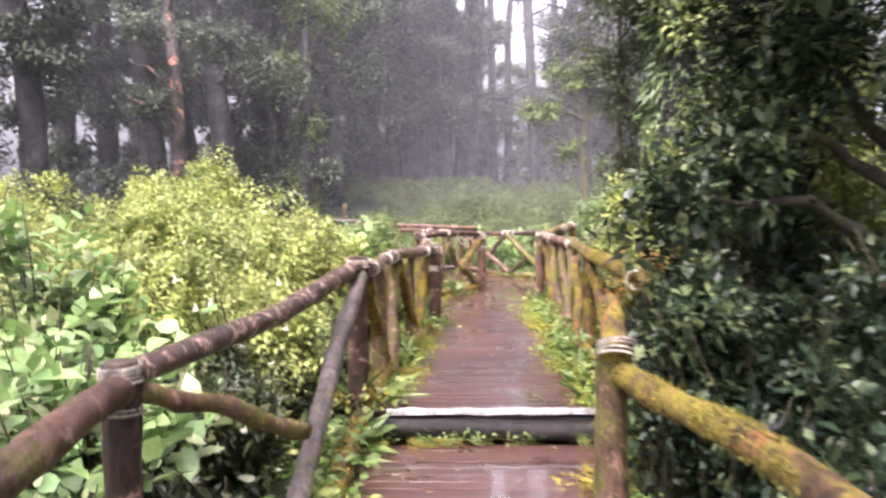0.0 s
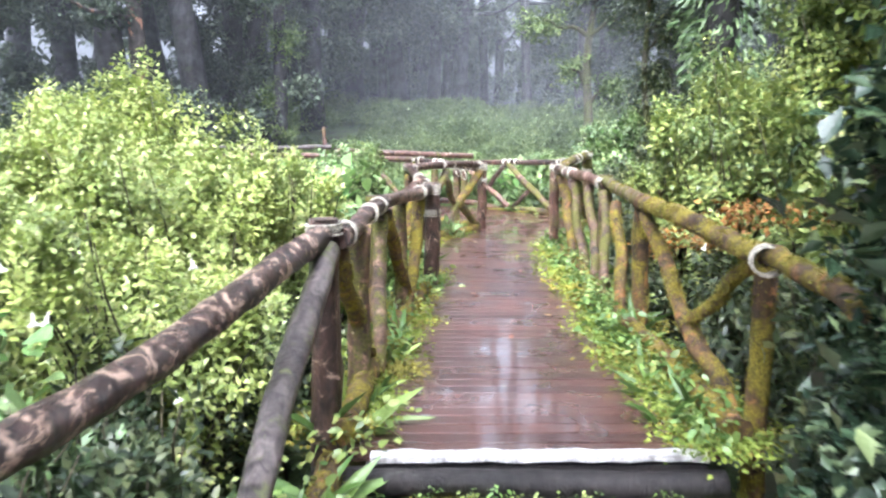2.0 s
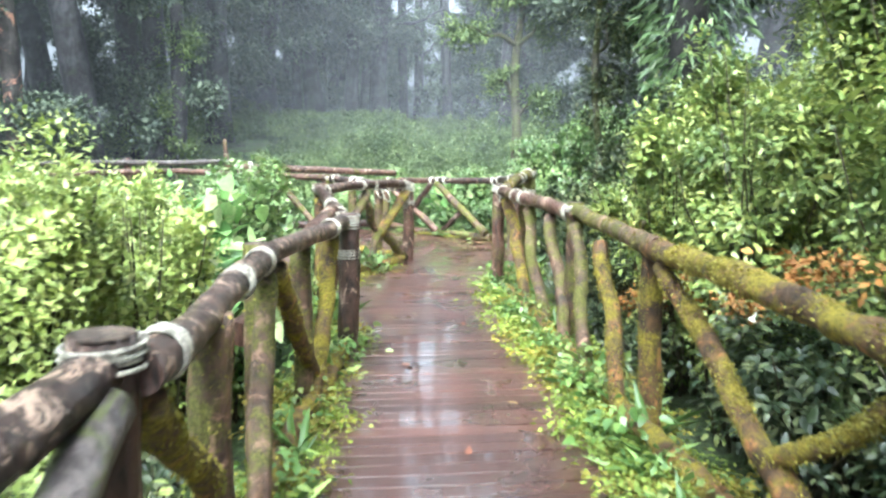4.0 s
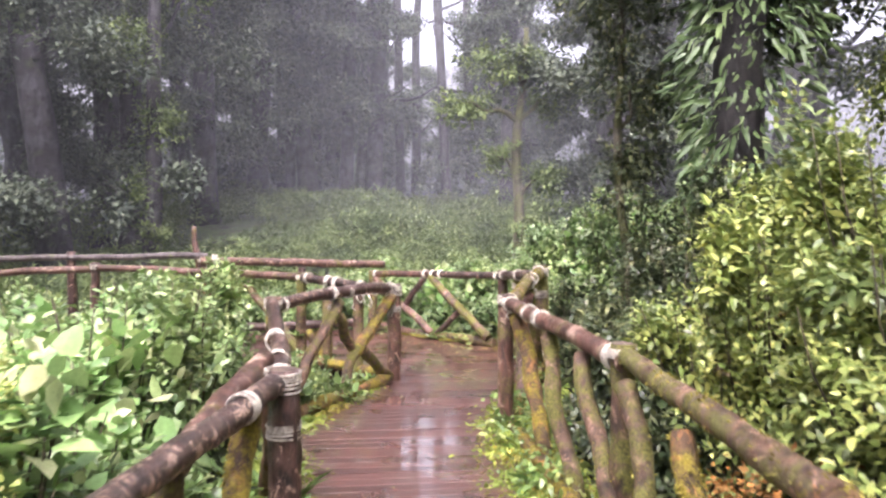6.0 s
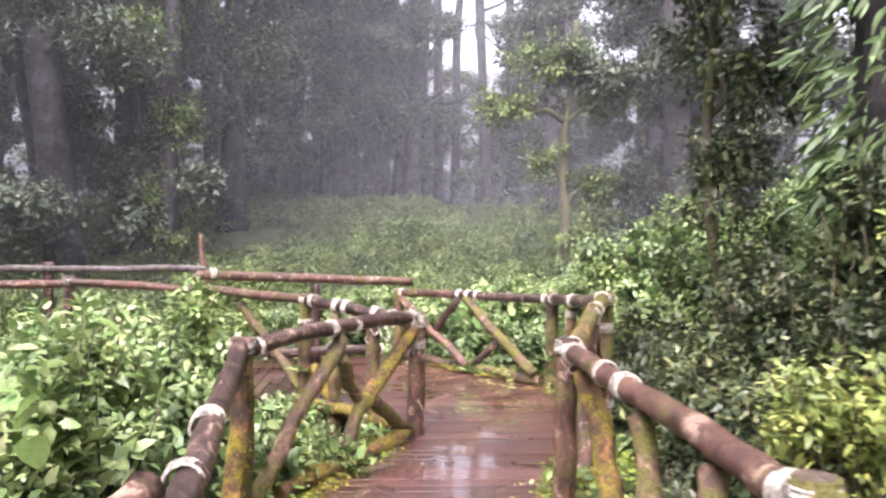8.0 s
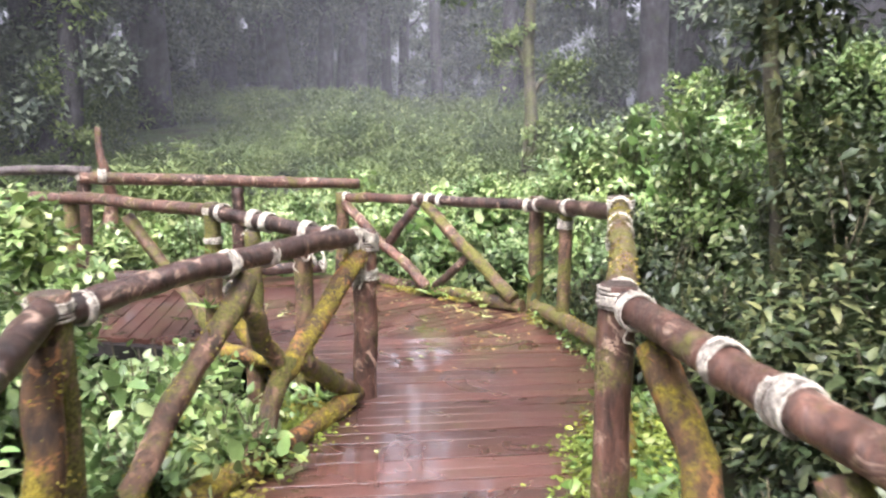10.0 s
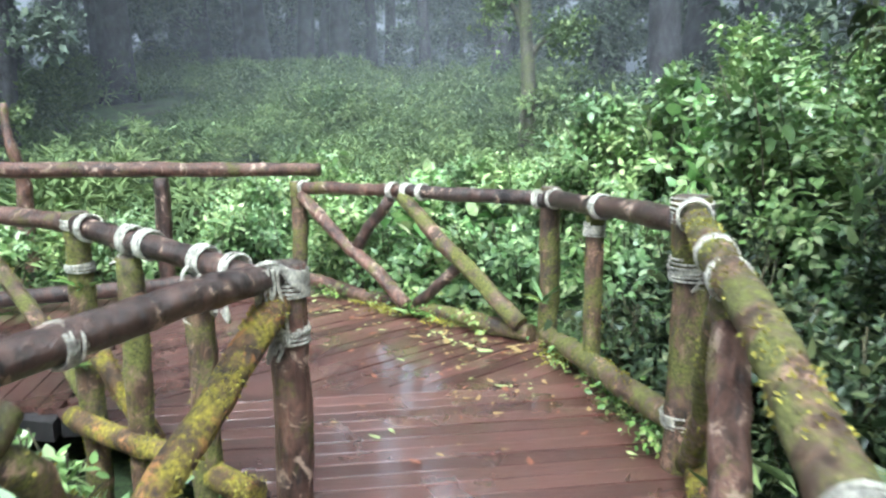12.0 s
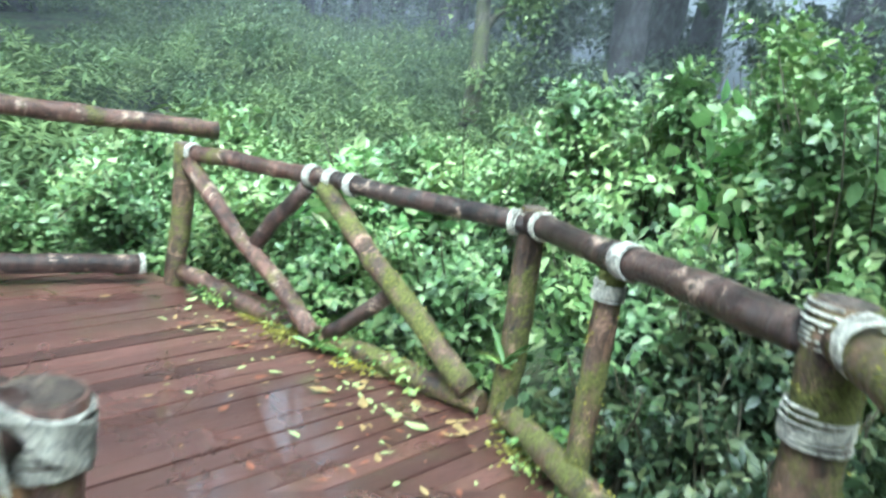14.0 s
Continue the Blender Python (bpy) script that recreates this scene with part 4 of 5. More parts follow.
plant("broad", "pale broad-leaved plant beside the railing", "broad-leaved plants", [(-1.5, 2.9, 0.5, 0.6, 1.4), (-1.8, 3.6, 0.6, 0.6, 1.65), (-2.2, 4.5, 0.55, 0.55, 2.3), (-1.05, 8.1, 0.3, 0.35, 1.6), (-0.95, 8.75, 0.4, 0.4, 1.2), (1.9, 17.4, 0.6, 0.6, 1.45), (-1.2, 9.6, 0.45, 0.45, 1.75), (4.0, 15.8, 0.8, 0.8, 2.1), (-1.25, 9.1, 0.5, 0.5, 1.50), (-1.6, 10.4, 0.6, 0.6, 1.81), (-1.1, 11.6, 0.45, 0.5, 1.62), (-2.3, 11.2, 0.7, 0.7, 2.00), (-1.8, 12.6, 0.6, 0.6, 1.75)])
plant("deep", "very dark glossy-leaved shrub crowding the railing, dark leaves partly for shade", "dark shrubs", [(1.45, 3.5, 0.6, 0.8, 1.6), (1.75, 4.4, 0.45, 0.7, 1.5), (2.2, 2.6, 0.9, 0.9, 2.4), (1.35, 2.2, 0.5, 0.6, 1.2), (1.05, 3.7, 0.25, 0.4, 1.55)])
plant("glossy", "dark shrub with large glossy wet leaves", "dark shrubs", [(2.0, 4.9, 0.5, 0.6, 2.3), (1.75, 4.2, 0.35, 0.5, 1.2)])
plant("dark", "dark glossy-leaved shrub crowding the railing, dark leaves partly for shade", "dark shrubs", [
    # dark leaf colour stands in for shade low on the open side and landing
    (-1.45, 3.6, 0.5, 0.6, 1.15), (-1.2, 4.4, 0.45, 0.6, 1.1), (-0.95, 5.6, 0.35, 0.5, 0.95), (-0.9, 6.6, 0.35, 0.6, 0.95), (-1.05, 3.2, 0.25, 0.5, 0.6), (3.0, 14.4, 0.4, 0.5, 1.45), (2.95, 15.0, 0.35, 0.4, 1.1),
    (1.6, 4.75, 0.3, 0.45, 1.05), (1.45, 4.3, 0.25, 0.4, 0.95), (2.0, 5.4, 0.55, 0.8, 1.35), (2.1, 7.0, 0.6, 0.8, 1.3),
    # the low ones paint shaded hollows under brighter shrubs with dark leaves
    (2.5, 10.8, 0.7, 0.9, 1.85), (2.2, 9.6, 0.5, 0.7, 1.2), (1.95, 9.7, 0.3, 0.6, 0.85), (1.95, 10.7, 0.3, 0.6, 0.8), (1.9, 8.6, 0.3, 0.5, 0.8), (2.7, 12.0, 0.6, 0.8, 1.9), (3.5, 13.3, 0.6, 0.6, 1.7), (3.4, 10.8, 0.9, 1.0, 2.9), (2.95, 11.5, 0.6, 0.7, 2.5), (2.75, 13.0, 0.4, 0.5, 1.2), (2.75, 13.9, 0.45, 0.6, 1.2), (2.6, 14.6, 0.35, 0.5, 0.95)
])
plant("mixed", "bright green and yellow shrub behind the railing", "bright shrubs by the railing", [(2.3, 7.9, 0.65, 0.8, 2.2), (2.9, 8.6, 0.8, 0.9, 2.7), (3.1, 7.0, 1.0, 1.0, 2.8), (2.35, 9.0, 0.55, 0.7, 2.05), (3.2, 9.6, 0.8, 0.9, 2.75), (2.45, 9.9, 0.5, 0.6, 1.75), (2.4, 6.2, 0.6, 0.8, 2.1), (3.0, 5.4, 0.9, 0.9, 2.6)])

BRUSH = [(foliage(s, [(0, 0, 0.3, 1.0, 1.0, 0.55), (0.5, 0.3, 0.45, 0.5, 0.5, 0.4)], OLIVE, 0.13, 0.2, 400, 0.13, 0.5, True, 0.0), stem_mesh(s, [(0, 0, 0.3, 0.8, 0.8, 0.5)], 3)) for s in (51, 52, 53)]
for i in range(175):
    x, y = (vr.uniform(-15, 13), 19.6 + 25 * vr.random() ** 1.2) if i < 120 else (vr.uniform(1.5, 8.5), vr.uniform(21.5, 36))
    if x > 1.5 and y < 20.5:
        continue
    z = float(ground_z(np.float64(x), np.float64(y)))
    s = vr.uniform(1.0, 1.9)
    ob = thing("brush", "low olive-green brush on the misty hillside", "brush", x, y, z, "hillside brush")
    ob.matrix_basis = pose(x, y, z - 0.1, 0, 0, vr.uniform(0, 360)) @ Matrix.Diagonal((s, s, s * vr.uniform(0.6, 1.0), 1))
    for nm, me in zip(("foliage", "stem"), vr.choice(BRUSH)):
        tagged(shared(nm, me, ob), kind="stuff" if nm == "foliage" else "")


# ---- trees ----
def crown_mesh(seed, mat, size, lobes=8, r=2.4, h=3.2, dens=32):
    rnd = random.Random(seed)
    blobs = []
    for k in range(lobes):
        a, q = rnd.uniform(0, 6.28), rnd.uniform(0.2, 1)
        blobs.append((r * q * math.cos(a), r * q * math.sin(a), rnd.uniform(-h, h), rnd.uniform(0.7, 1.3), rnd.uniform(0.7, 1.3), rnd.uniform(0.35, 0.7)))
    me = foliage(seed, blobs, mat, size, 0.5, dens, 0.28, 0.5, True, -99, 10)
    me.name = "crown"
    return me


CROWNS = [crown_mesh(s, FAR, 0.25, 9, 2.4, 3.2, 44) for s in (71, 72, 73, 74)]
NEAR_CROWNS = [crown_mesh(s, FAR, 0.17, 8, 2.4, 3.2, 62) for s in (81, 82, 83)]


def trunk_mesh(seed, h, r, mat, limbs=7, lean=1.4):
    rnd = random.Random(seed)
    bm = bmesh.new()
    pts = bent((0, 0, -0.4), (rnd.uniform(-lean, lean), rnd.uniform(-lean, lean), h), 16, 0, 0.6, seed)
    radii = [r * (1.4 if i == 0 else 1.12 if i == 1 else 1.0) * (1 - 0.5 * i / 16) for i in range(17)]
    tube(bm, pts, radii, 12, 0.14, seed)
    for k in range(limbs):
        i = rnd.randint(4, 15)
        a = rnd.uniform(0, 6.28)
        l = rnd.uniform(1.2, 3.4)
        tip = pts[i] + Vector((math.cos(a) * l, math.sin(a) * l, rnd.uniform(0.3, 1.8)))
        tube(bm, bent(pts[i], tip, 6, -0.2, 0.25, k), [radii[i] * 0.4 * (1 - 0.8 * q / 6) for q in range(7)], 6)
    me = bpy.data.meshes.new("trunk")
    bm.to_mesh(me)
    bm.free()
    me.materials.append(mat)
    return me


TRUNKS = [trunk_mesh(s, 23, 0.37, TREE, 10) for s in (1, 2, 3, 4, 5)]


def tree(x, y, trunk, label, crowns=3, low=5.0, thick=1.0, group="misty forest trees", high=20.0, wide=1.0):
    z = float(ground_z(np.float64(x), np.float64(y)))
    ob = thing("tree", label, "tree", x, y, z, group)
    shared("trunk", trunk, ob, "", pose(0, 0, 0, 0, 0, vr.uniform(0, 360)) @ Matrix.Diagonal((thick, thick, 1, 1)))
    crowns += 2
    near = (20 < y < 32 and -10 < x < 9) or (x > 7 and 0 < y < 14)
    for k in range(crowns):
        h = low + (high - low) * k / (crowns - 1)
        dx, dy, size = vr.uniform(-1, 1), vr.uniform(-1, 1), wide * vr.uniform(0.8, 1.2)
        # the canopy stays open in a strip over the end of the walkway
        if y > 20 and abs(x + dx - 0.4 - 0.1 * (y - 6)) < (7.0 if h > 14.5 else 2.0 if h > 8.5 else 0):
            continue
        shared("crown", vr.choice(NEAR_CROWNS if near else CROWNS), ob, "", pose(dx, dy, h, 0, 0, vr.uniform(0, 360)) @ Matrix.Diagonal((size, size, size, 1)))
    return ob


MISTY = "tall forest tree in mist, its colour greyed for haze"
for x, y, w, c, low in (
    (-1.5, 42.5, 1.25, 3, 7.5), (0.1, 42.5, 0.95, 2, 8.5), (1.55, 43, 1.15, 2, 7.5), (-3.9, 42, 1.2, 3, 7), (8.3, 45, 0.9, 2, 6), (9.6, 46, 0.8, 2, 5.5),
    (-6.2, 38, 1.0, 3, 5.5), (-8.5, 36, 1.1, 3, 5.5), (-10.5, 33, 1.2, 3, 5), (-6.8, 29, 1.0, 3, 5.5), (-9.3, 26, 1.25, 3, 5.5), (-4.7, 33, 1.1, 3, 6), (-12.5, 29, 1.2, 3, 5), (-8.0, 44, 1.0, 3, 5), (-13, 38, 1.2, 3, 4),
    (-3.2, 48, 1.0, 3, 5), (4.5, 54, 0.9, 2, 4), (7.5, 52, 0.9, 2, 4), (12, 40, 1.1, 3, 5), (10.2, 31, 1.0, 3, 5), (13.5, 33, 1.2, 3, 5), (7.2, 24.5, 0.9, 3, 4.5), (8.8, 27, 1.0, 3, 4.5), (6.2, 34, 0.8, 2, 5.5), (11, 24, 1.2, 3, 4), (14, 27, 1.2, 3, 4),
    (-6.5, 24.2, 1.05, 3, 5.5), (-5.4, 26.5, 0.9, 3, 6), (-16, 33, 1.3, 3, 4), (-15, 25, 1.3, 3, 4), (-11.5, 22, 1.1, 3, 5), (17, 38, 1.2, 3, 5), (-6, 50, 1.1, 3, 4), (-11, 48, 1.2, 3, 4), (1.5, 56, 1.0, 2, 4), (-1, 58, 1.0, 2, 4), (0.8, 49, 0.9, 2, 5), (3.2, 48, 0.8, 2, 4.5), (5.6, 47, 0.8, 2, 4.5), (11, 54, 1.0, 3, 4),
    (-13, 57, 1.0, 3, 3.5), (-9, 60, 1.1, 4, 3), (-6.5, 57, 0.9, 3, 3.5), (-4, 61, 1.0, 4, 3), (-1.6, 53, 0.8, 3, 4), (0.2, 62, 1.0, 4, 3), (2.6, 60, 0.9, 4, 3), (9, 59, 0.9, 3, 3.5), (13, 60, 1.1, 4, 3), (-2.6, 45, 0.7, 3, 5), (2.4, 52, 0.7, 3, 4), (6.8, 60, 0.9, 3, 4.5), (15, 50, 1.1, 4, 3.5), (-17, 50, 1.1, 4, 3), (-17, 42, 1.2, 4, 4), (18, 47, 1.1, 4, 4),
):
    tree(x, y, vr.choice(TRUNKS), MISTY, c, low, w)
# trees added beside and behind the view to block low light, deepening shadows
for x, y in ((-11, 10), (-12, 5), (-8.5, 1), (-15, 13), (-7, -4), (-2.5, -8), (3.5, -7), (7.5, -2), (9, 4), (8, 8.5), (11.5, 12.5), (13, 6), (15, 16)):
    tree(x, y, vr.choice(TRUNKS), "added forest tree beside the clearing, cuts side light", 2, 7.0, 1.1, "trees round the walkway", 15.0, 1.0 if x < 0 else 1.4)
tree(-7.6, 23.2, trunk_mesh(8, 15, 0.24, TREE_PINK), "slender tree with peeling pinkish orange bark", 2, 8, 1.0, "peeling tree")


def small_tree(x, y, h, r, mat, blobs, spec, label, group, lean=(0, 0), name="tree"):
    """A slender tree with its own crown of leaf masses on bent limbs."""
    SEED[0] += 1
    z = float(ground_z(np.float64(x), np.float64(y)))
    ob = thing(name, label, "tree", x, y, z, group)
    top = Vector((lean[0], lean[1], h))
    bm = bmesh.new()
    pts = bent((0, 0, -0.3), top, 14, 0, 0.16, SEED[0])
    tube(bm, pts, [r * (1 - 0.045 * i) for i in range(15)], 10, 0.2, SEED[0])
    part("trunk", bm, mat, ob)
    for bx, by, bz, rx, ry, rz in blobs:
        i = min(range(15), key=lambda q: abs(pts[q].z - (bz - 0.5)))
        bm = bmesh.new()
        tube(bm, bent(pts[i], (bx, by, bz), 8, 0.12, 0.2, bx * 3 + bz), [r * 0.45 * (1 - 0.1 * q) for q in range(9)], 6, 0.15, bz)
        part("limb", bm, mat, ob)
    m, size, slim, dens, cluster, droop, simple = spec
    me = foliage(SEED[0], blobs, m, size, slim, dens, cluster, droop, simple, -9)
    me.name = "crown"
    shared("crown", me, ob)["kind"] = "stuff"
    return ob


NEARLEAF = (MIXED, 0.075, 0.5, 400, 0.16, 0.5, False)
COLUMN = (DARK, 0.08, 0.45, 330, 0.13, 0.5, False)
DARKLEAF = (DARK, 0.1, 0.5, 330, 0.16, 0.5, True)
DEEPLEAF = (DEEP, 0.085, 0.55, 480, 0.16, 0.5, True)
small_tree(3.15, 12.9, 5.4, 0.06, TREE_MOSS, [(0.05, 0, 0.8, 0.4, 0.45, 0.6), (0.15, -0.1, 1.7, 0.5, 0.5, 0.6), (-0.05, 0.1, 2.6, 0.5, 0.5, 0.6), (0.2, 0.1, 3.4, 0.8, 0.8, 0.6), (-0.2, 0.2, 4.3, 0.8, 0.8, 0.6), (0.5, -0.5, 5.2, 1.1, 1.1, 0.6)], COLUMN, "slender leafy tree overhanging the walkway", "leafy trees by the walkway", (-0.3, 0))
small_tree(5.6, 11.6, 6.0, 0.07, TREE_MOSS, [(-0.3, 0, 3.0, 0.8, 0.8, 0.7), (0.4, 0.4, 4.2, 1.0, 1.0, 0.7), (-0.2, -0.3, 5.4, 1.3, 1.3, 0.8)], NEARLEAF, "slender leafy tree overhanging the walkway", "leafy trees by the walkway", (0.3, 0.2))
small_tree(2.6, 3.9, 4.4, 0.11, TREE_MOSS, [(-1.5, -0.2, 1.85, 0.28, 0.35, 0.28), (-1.1, 0.0, 2.1, 0.4, 0.45, 0.45), (-0.7, 0.5, 2.7, 0.7, 0.8, 0.6), (-0.2, -0.5, 3.5, 1.0, 1.0, 0.7), (-1.1, 0.3, 3.9, 0.8, 0.9, 0.5), (0.5, 0.5, 3.0, 0.8, 0.8, 0.8)], DEEPLEAF, "dark-leaved tree leaning over the railing", "leafy trees by the walkway", (-0.3, 0.2))
small_tree(2.05, 2.5, 5.0, 0.16, LOG_BLACK, [(-0.2, 0.4, 3.1, 0.8, 0.8, 0.6), (-0.5, 1.0, 4.0, 1.0, 1.0, 0.6)], DEEPLEAF, "dark wet tree trunk close beside the walkway", "leafy trees by the walkway", (0.1, 0))
small_tree(3.4, 6.6, 5.0, 0.08, TREE_MOSS, [(-0.6, 0.2, 3.2, 0.9, 0.9, 0.7), (0, 0.5, 4.3, 1.2, 1.2, 0.7), (-0.5, -0.6, 4.6, 1.0, 1.0, 0.6)], NEARLEAF, "slender leafy tree overhanging the walkway", "leafy trees by the walkway", (0, 0))
MISTLEAF = (OLIVE, 0.14, 0.5, 110, 0.2, 0.4, True)
small_tree(4.4, 24.3, 6.2, 0.17, TREE_MOSS, [(-1.4, 0, 4.3, 1.1, 0.8, 0.45), (0.9, 0.2, 4.6, 1.1, 0.8, 0.5), (-0.3, 0, 5.4, 1.2, 1.0, 0.6), (0.6, -0.2, 2.6, 0.8, 0.6, 0.5), (-0.5, 0.2, 3.2, 0.7, 0.6, 0.45), (0.3, 0, 1.3, 0.7, 0.6, 0.5)], MISTLEAF, "mossy tree with tiers of foliage in mist", "mossy trees", (0.2, 0))

small_tree(-4.4, 24.0, 12.0, 0.22, TREE, [(0.2, -0.2, 1.3, 0.5, 0.45, 0.6), (-0.2, -0.1, 2.5, 0.45, 0.45, 0.7), (0.3, 0, 4.0, 0.7, 0.6, 0.8), (-0.4, 0, 5.8, 1.0, 0.9, 0.8), (0.6, 0.3, 7.6, 1.4, 1.2, 0.9), (-0.8, 0, 9.2, 1.6, 1.4, 1.0)], MISTLEAF, "tree trunk overgrown with foliage on the slope", "mossy trees", (0.3, 0))

# a big dark trunk hung with long strap leaves
host = small_tree(3.5, 11.4, 6.5, 0.3, LOG_BLACK, [(-0.2, 0.2, 5.2, 1.4, 1.4, 0.8), (0.6, 0.6, 4.4, 1.2, 1.0, 0.8)], DARKLEAF, "massive dark tree trunk hung with long-leaved creepers", "creeper-hung tree")
rng = np.random.default_rng(77)
n = 1200
a, hz = rng.uniform(2.2, 5.6, n), rng.uniform(2.35, 5.6, n)
rad = 0.34 + 0.3 * rng.uniform(0, 1, n) * (0.5 + 0.5 * np.sin(hz * 2.3) ** 2)
pos = np.stack([rad * np.cos(a), rad * np.sin(a), hz], 1)
out = np.stack([np.cos(a), np.sin(a), np.full(n, -0.9)], 1)
v, f = leaf_arrays(pos, out, 0.165, 0.25, 0.75, 0.4, rng, 0.8)
shared("creeper", fast_mesh("creeper", v, f, STRAP), host, "long drooping pale green strap leaves")["kind"] = "stuff"

# added low growth that closes the sides and back and cuts side light
for i in range(60):
    a = vr.uniform(0, 6.28)
    x, y = 0.5 + vr.uniform(5, 12) * math.cos(a), 5 + vr.uniform(7.5, 14) * math.sin(a)
    if y > 14 or -4.5 < x < 4.2:
        continue
    z = float(ground_z(np.float64(x), np.float64(y)))
    s = vr.uniform(1.2, 2.2)
    ob = thing("brush", "added low olive-green brush under the trees", "brush", x, y, z, "brush round the walkway")
    ob.matrix_basis = pose(x, y, z - 0.1, 0, 0, vr.uniform(0, 360)) @ Matrix.Diagonal((s, s, s * vr.uniform(0.7, 1.0), 1))
    for nm, me in zip(("foliage", "stem"), vr.choice(BRUSH)):
        tagged(shared(nm, me, ob), kind="stuff" if nm == "foliage" else "")

# ---- plants and moss along the boards ----
def tuft_mesh(seed, blades, size, slim, mat, lift=0.9, name="frond"):
    """A rosette of arching blades."""
    rng = np.random.default_rng(seed)
    a = rng.uniform(0, 6.283, blades)
    out = np.stack([np.cos(a), np.sin(a), rng.uniform(0.4, lift * 2.4, blades)], 1)
    v, f = leaf_arrays(np.zeros((blades, 3)) + rng.normal(0, 0.015, (blades, 3)) * [1, 1, 0.2], out * [1, 1, 2.2], size, slim, 0.2, 0.25, rng, 0.1)
    return fast_mesh(name, v, f, mat)


def sprig_mesh(seed, leaves, size, mat, r=0.1, h=0.16):
    rng = np.random.default_rng(seed)
    pos = np.stack([rng.normal(0, r * 0.6, leaves), rng.normal(0, r * 0.6, leaves), rng.uniform(0.02, h, leaves)], 1)
    out = pos * [1, 1, 0] / (r + 1e-6) + [0, 0, 0.5]
    v, f = leaf_arrays(pos, out, size, 0.6, 0.3, 0.8, rng, 0.35, leaves > 200)
    return fast_mesh("sprig", v, f, mat)


TUFTS = [tuft_mesh(s, 16, 0.24, 0.16, EDGE) for s in (1, 2)]
FERNS = [tuft_mesh(s, 24, 0.24, 0.2, EDGE, 0.6) for s in (5, 6)]
SPRIGS = [sprig_mesh(s, 60, 0.042, EDGE) for s in (3, 4)] + [sprig_mesh(8, 60, 0.042, MIXED)]
MOSSMAT = [sprig_mesh(9, 700, 0.026, MOSSLEAF, 0.14, 0.05)] + [sprig_mesh(s, 700, 0.026, MOSSGREEN, 0.15, 0.05) for s in (10, 11)]


def edge_plant(meshes, name, label, category, group, x, y, z, s, parts="blade"):
    ob = thing(name, label, category, x, y, z, group)
    ob.matrix_basis = pose(x, y, z, 0, 0, vr.uniform(0, 360)) @ Matrix.Diagonal((s, s, s, 1))
    shared(parts, vr.choice(meshes), ob)["kind"] = "stuff"
    return ob


def fringe(y0, y1, side, step, rows):
    """Plants along one edge of the upper boards; rows: meshes, name, label, category, share, size, part."""
    y = y0
    while y < y1:
        x = float(np.interp(y, *(LEFT if side < 0 else RIGHT)))
        pick = vr.random()
        for meshes, name, label, category, share, size, piece in rows:
            pick -= share
            if pick < 0:
                edge_plant(meshes, name, label, category, "plants along the boards", x + side * vr.uniform(-0.06, 0.16), y, FLOOR - vr.uniform(0.0, 0.04), size * vr.uniform(0.7, 1.3), piece)
                break
        y += step * vr.uniform(0.5, 1.5)


MOSSROW = (MOSSMAT, "moss_cushion", "yellow-green moss cushion at the edge of the boards", "moss")
TUFTROW = (TUFTS, "grass_tuft", "green tuft of strap leaves at the board edge", "plant")
FERNROW = (FERNS, "fern", "small light green fern at the board edge", "fern")
SPRIGROW = (SPRIGS, "seedling", "small leafy green seedling at the board edge", "plant")
fringe(5.0, 12.6, 1, 0.065, [(*MOSSROW, 0.42, 1.15, "moss"), (*SPRIGROW, 0.33, 1.2, "leaf"), (*TUFTROW, 0.1, 0.8, "blade"), (*FERNROW, 0.15, 0.75, "frond")])
fringe(5.0, 9.0, 1, 0.06, [(*MOSSROW, 1.0, 1.0, "moss")])
fringe(5.0, 8.8, -1, 0.1, [(*MOSSROW, 0.55, 1.0, "moss"), (*SPRIGROW, 0.25, 1.1, "leaf"), (*TUFTROW, 0.2, 0.8, "blade")])
fringe(9.0, 13.0, -1, 0.13, [(*MOSSROW, 0.4, 1.0, "moss"), (*SPRIGROW, 0.5, 1.2, "leaf"), (*TUFTROW, 0.1, 0.8, "blade")])
for x, y, s in ((-0.44, 5.25, 1.3), (-0.55, 4.7, 1.2), (-0.42, 5.5, 1.0), (-0.62, 4.4, 1.1), (0.98, 5.3, 1.0), (1.06, 5.7, 1.1)):
    edge_plant(FERNS if s > 1.05 else TUFTS, "fern", "light green fern beside the step", "fern", "ferns by the step", x, y, 0.12 if y > 4.9 else 0.0, s, "frond")
for k in range(16):
    edge_plant(SPRIGS if k % 5 else MOSSMAT[:1], "seedling", "small green weed at the foot of the step", "plant", "weeds under the step", vr.uniform(-0.5, 1.0), vr.uniform(4.72, 4.84), 0.0, vr.uniform(0.35, 0.65), "leaf")
for y in np.arange(2.3, 4.8, 0.16):
    edge_plant(SPRIGS, "seedling", "small leafy green seedling at the board edge", "plant", "plants along the boards", -0.58 + vr.uniform(-0.08, 0.05), float(y), -0.02, vr.uniform(0.9, 1.6), "leaf")
    edge_plant(MOSSMAT if vr.random() < 0.5 else SPRIGS, "seedling", "small leafy green seedling at the board edge", "plant", "plants along the boards", 0.9 + 0.04 * (y - 3) + vr.uniform(-0.03, 0.12), float(y), -0.02, vr.uniform(0.8, 1.4), "leaf")
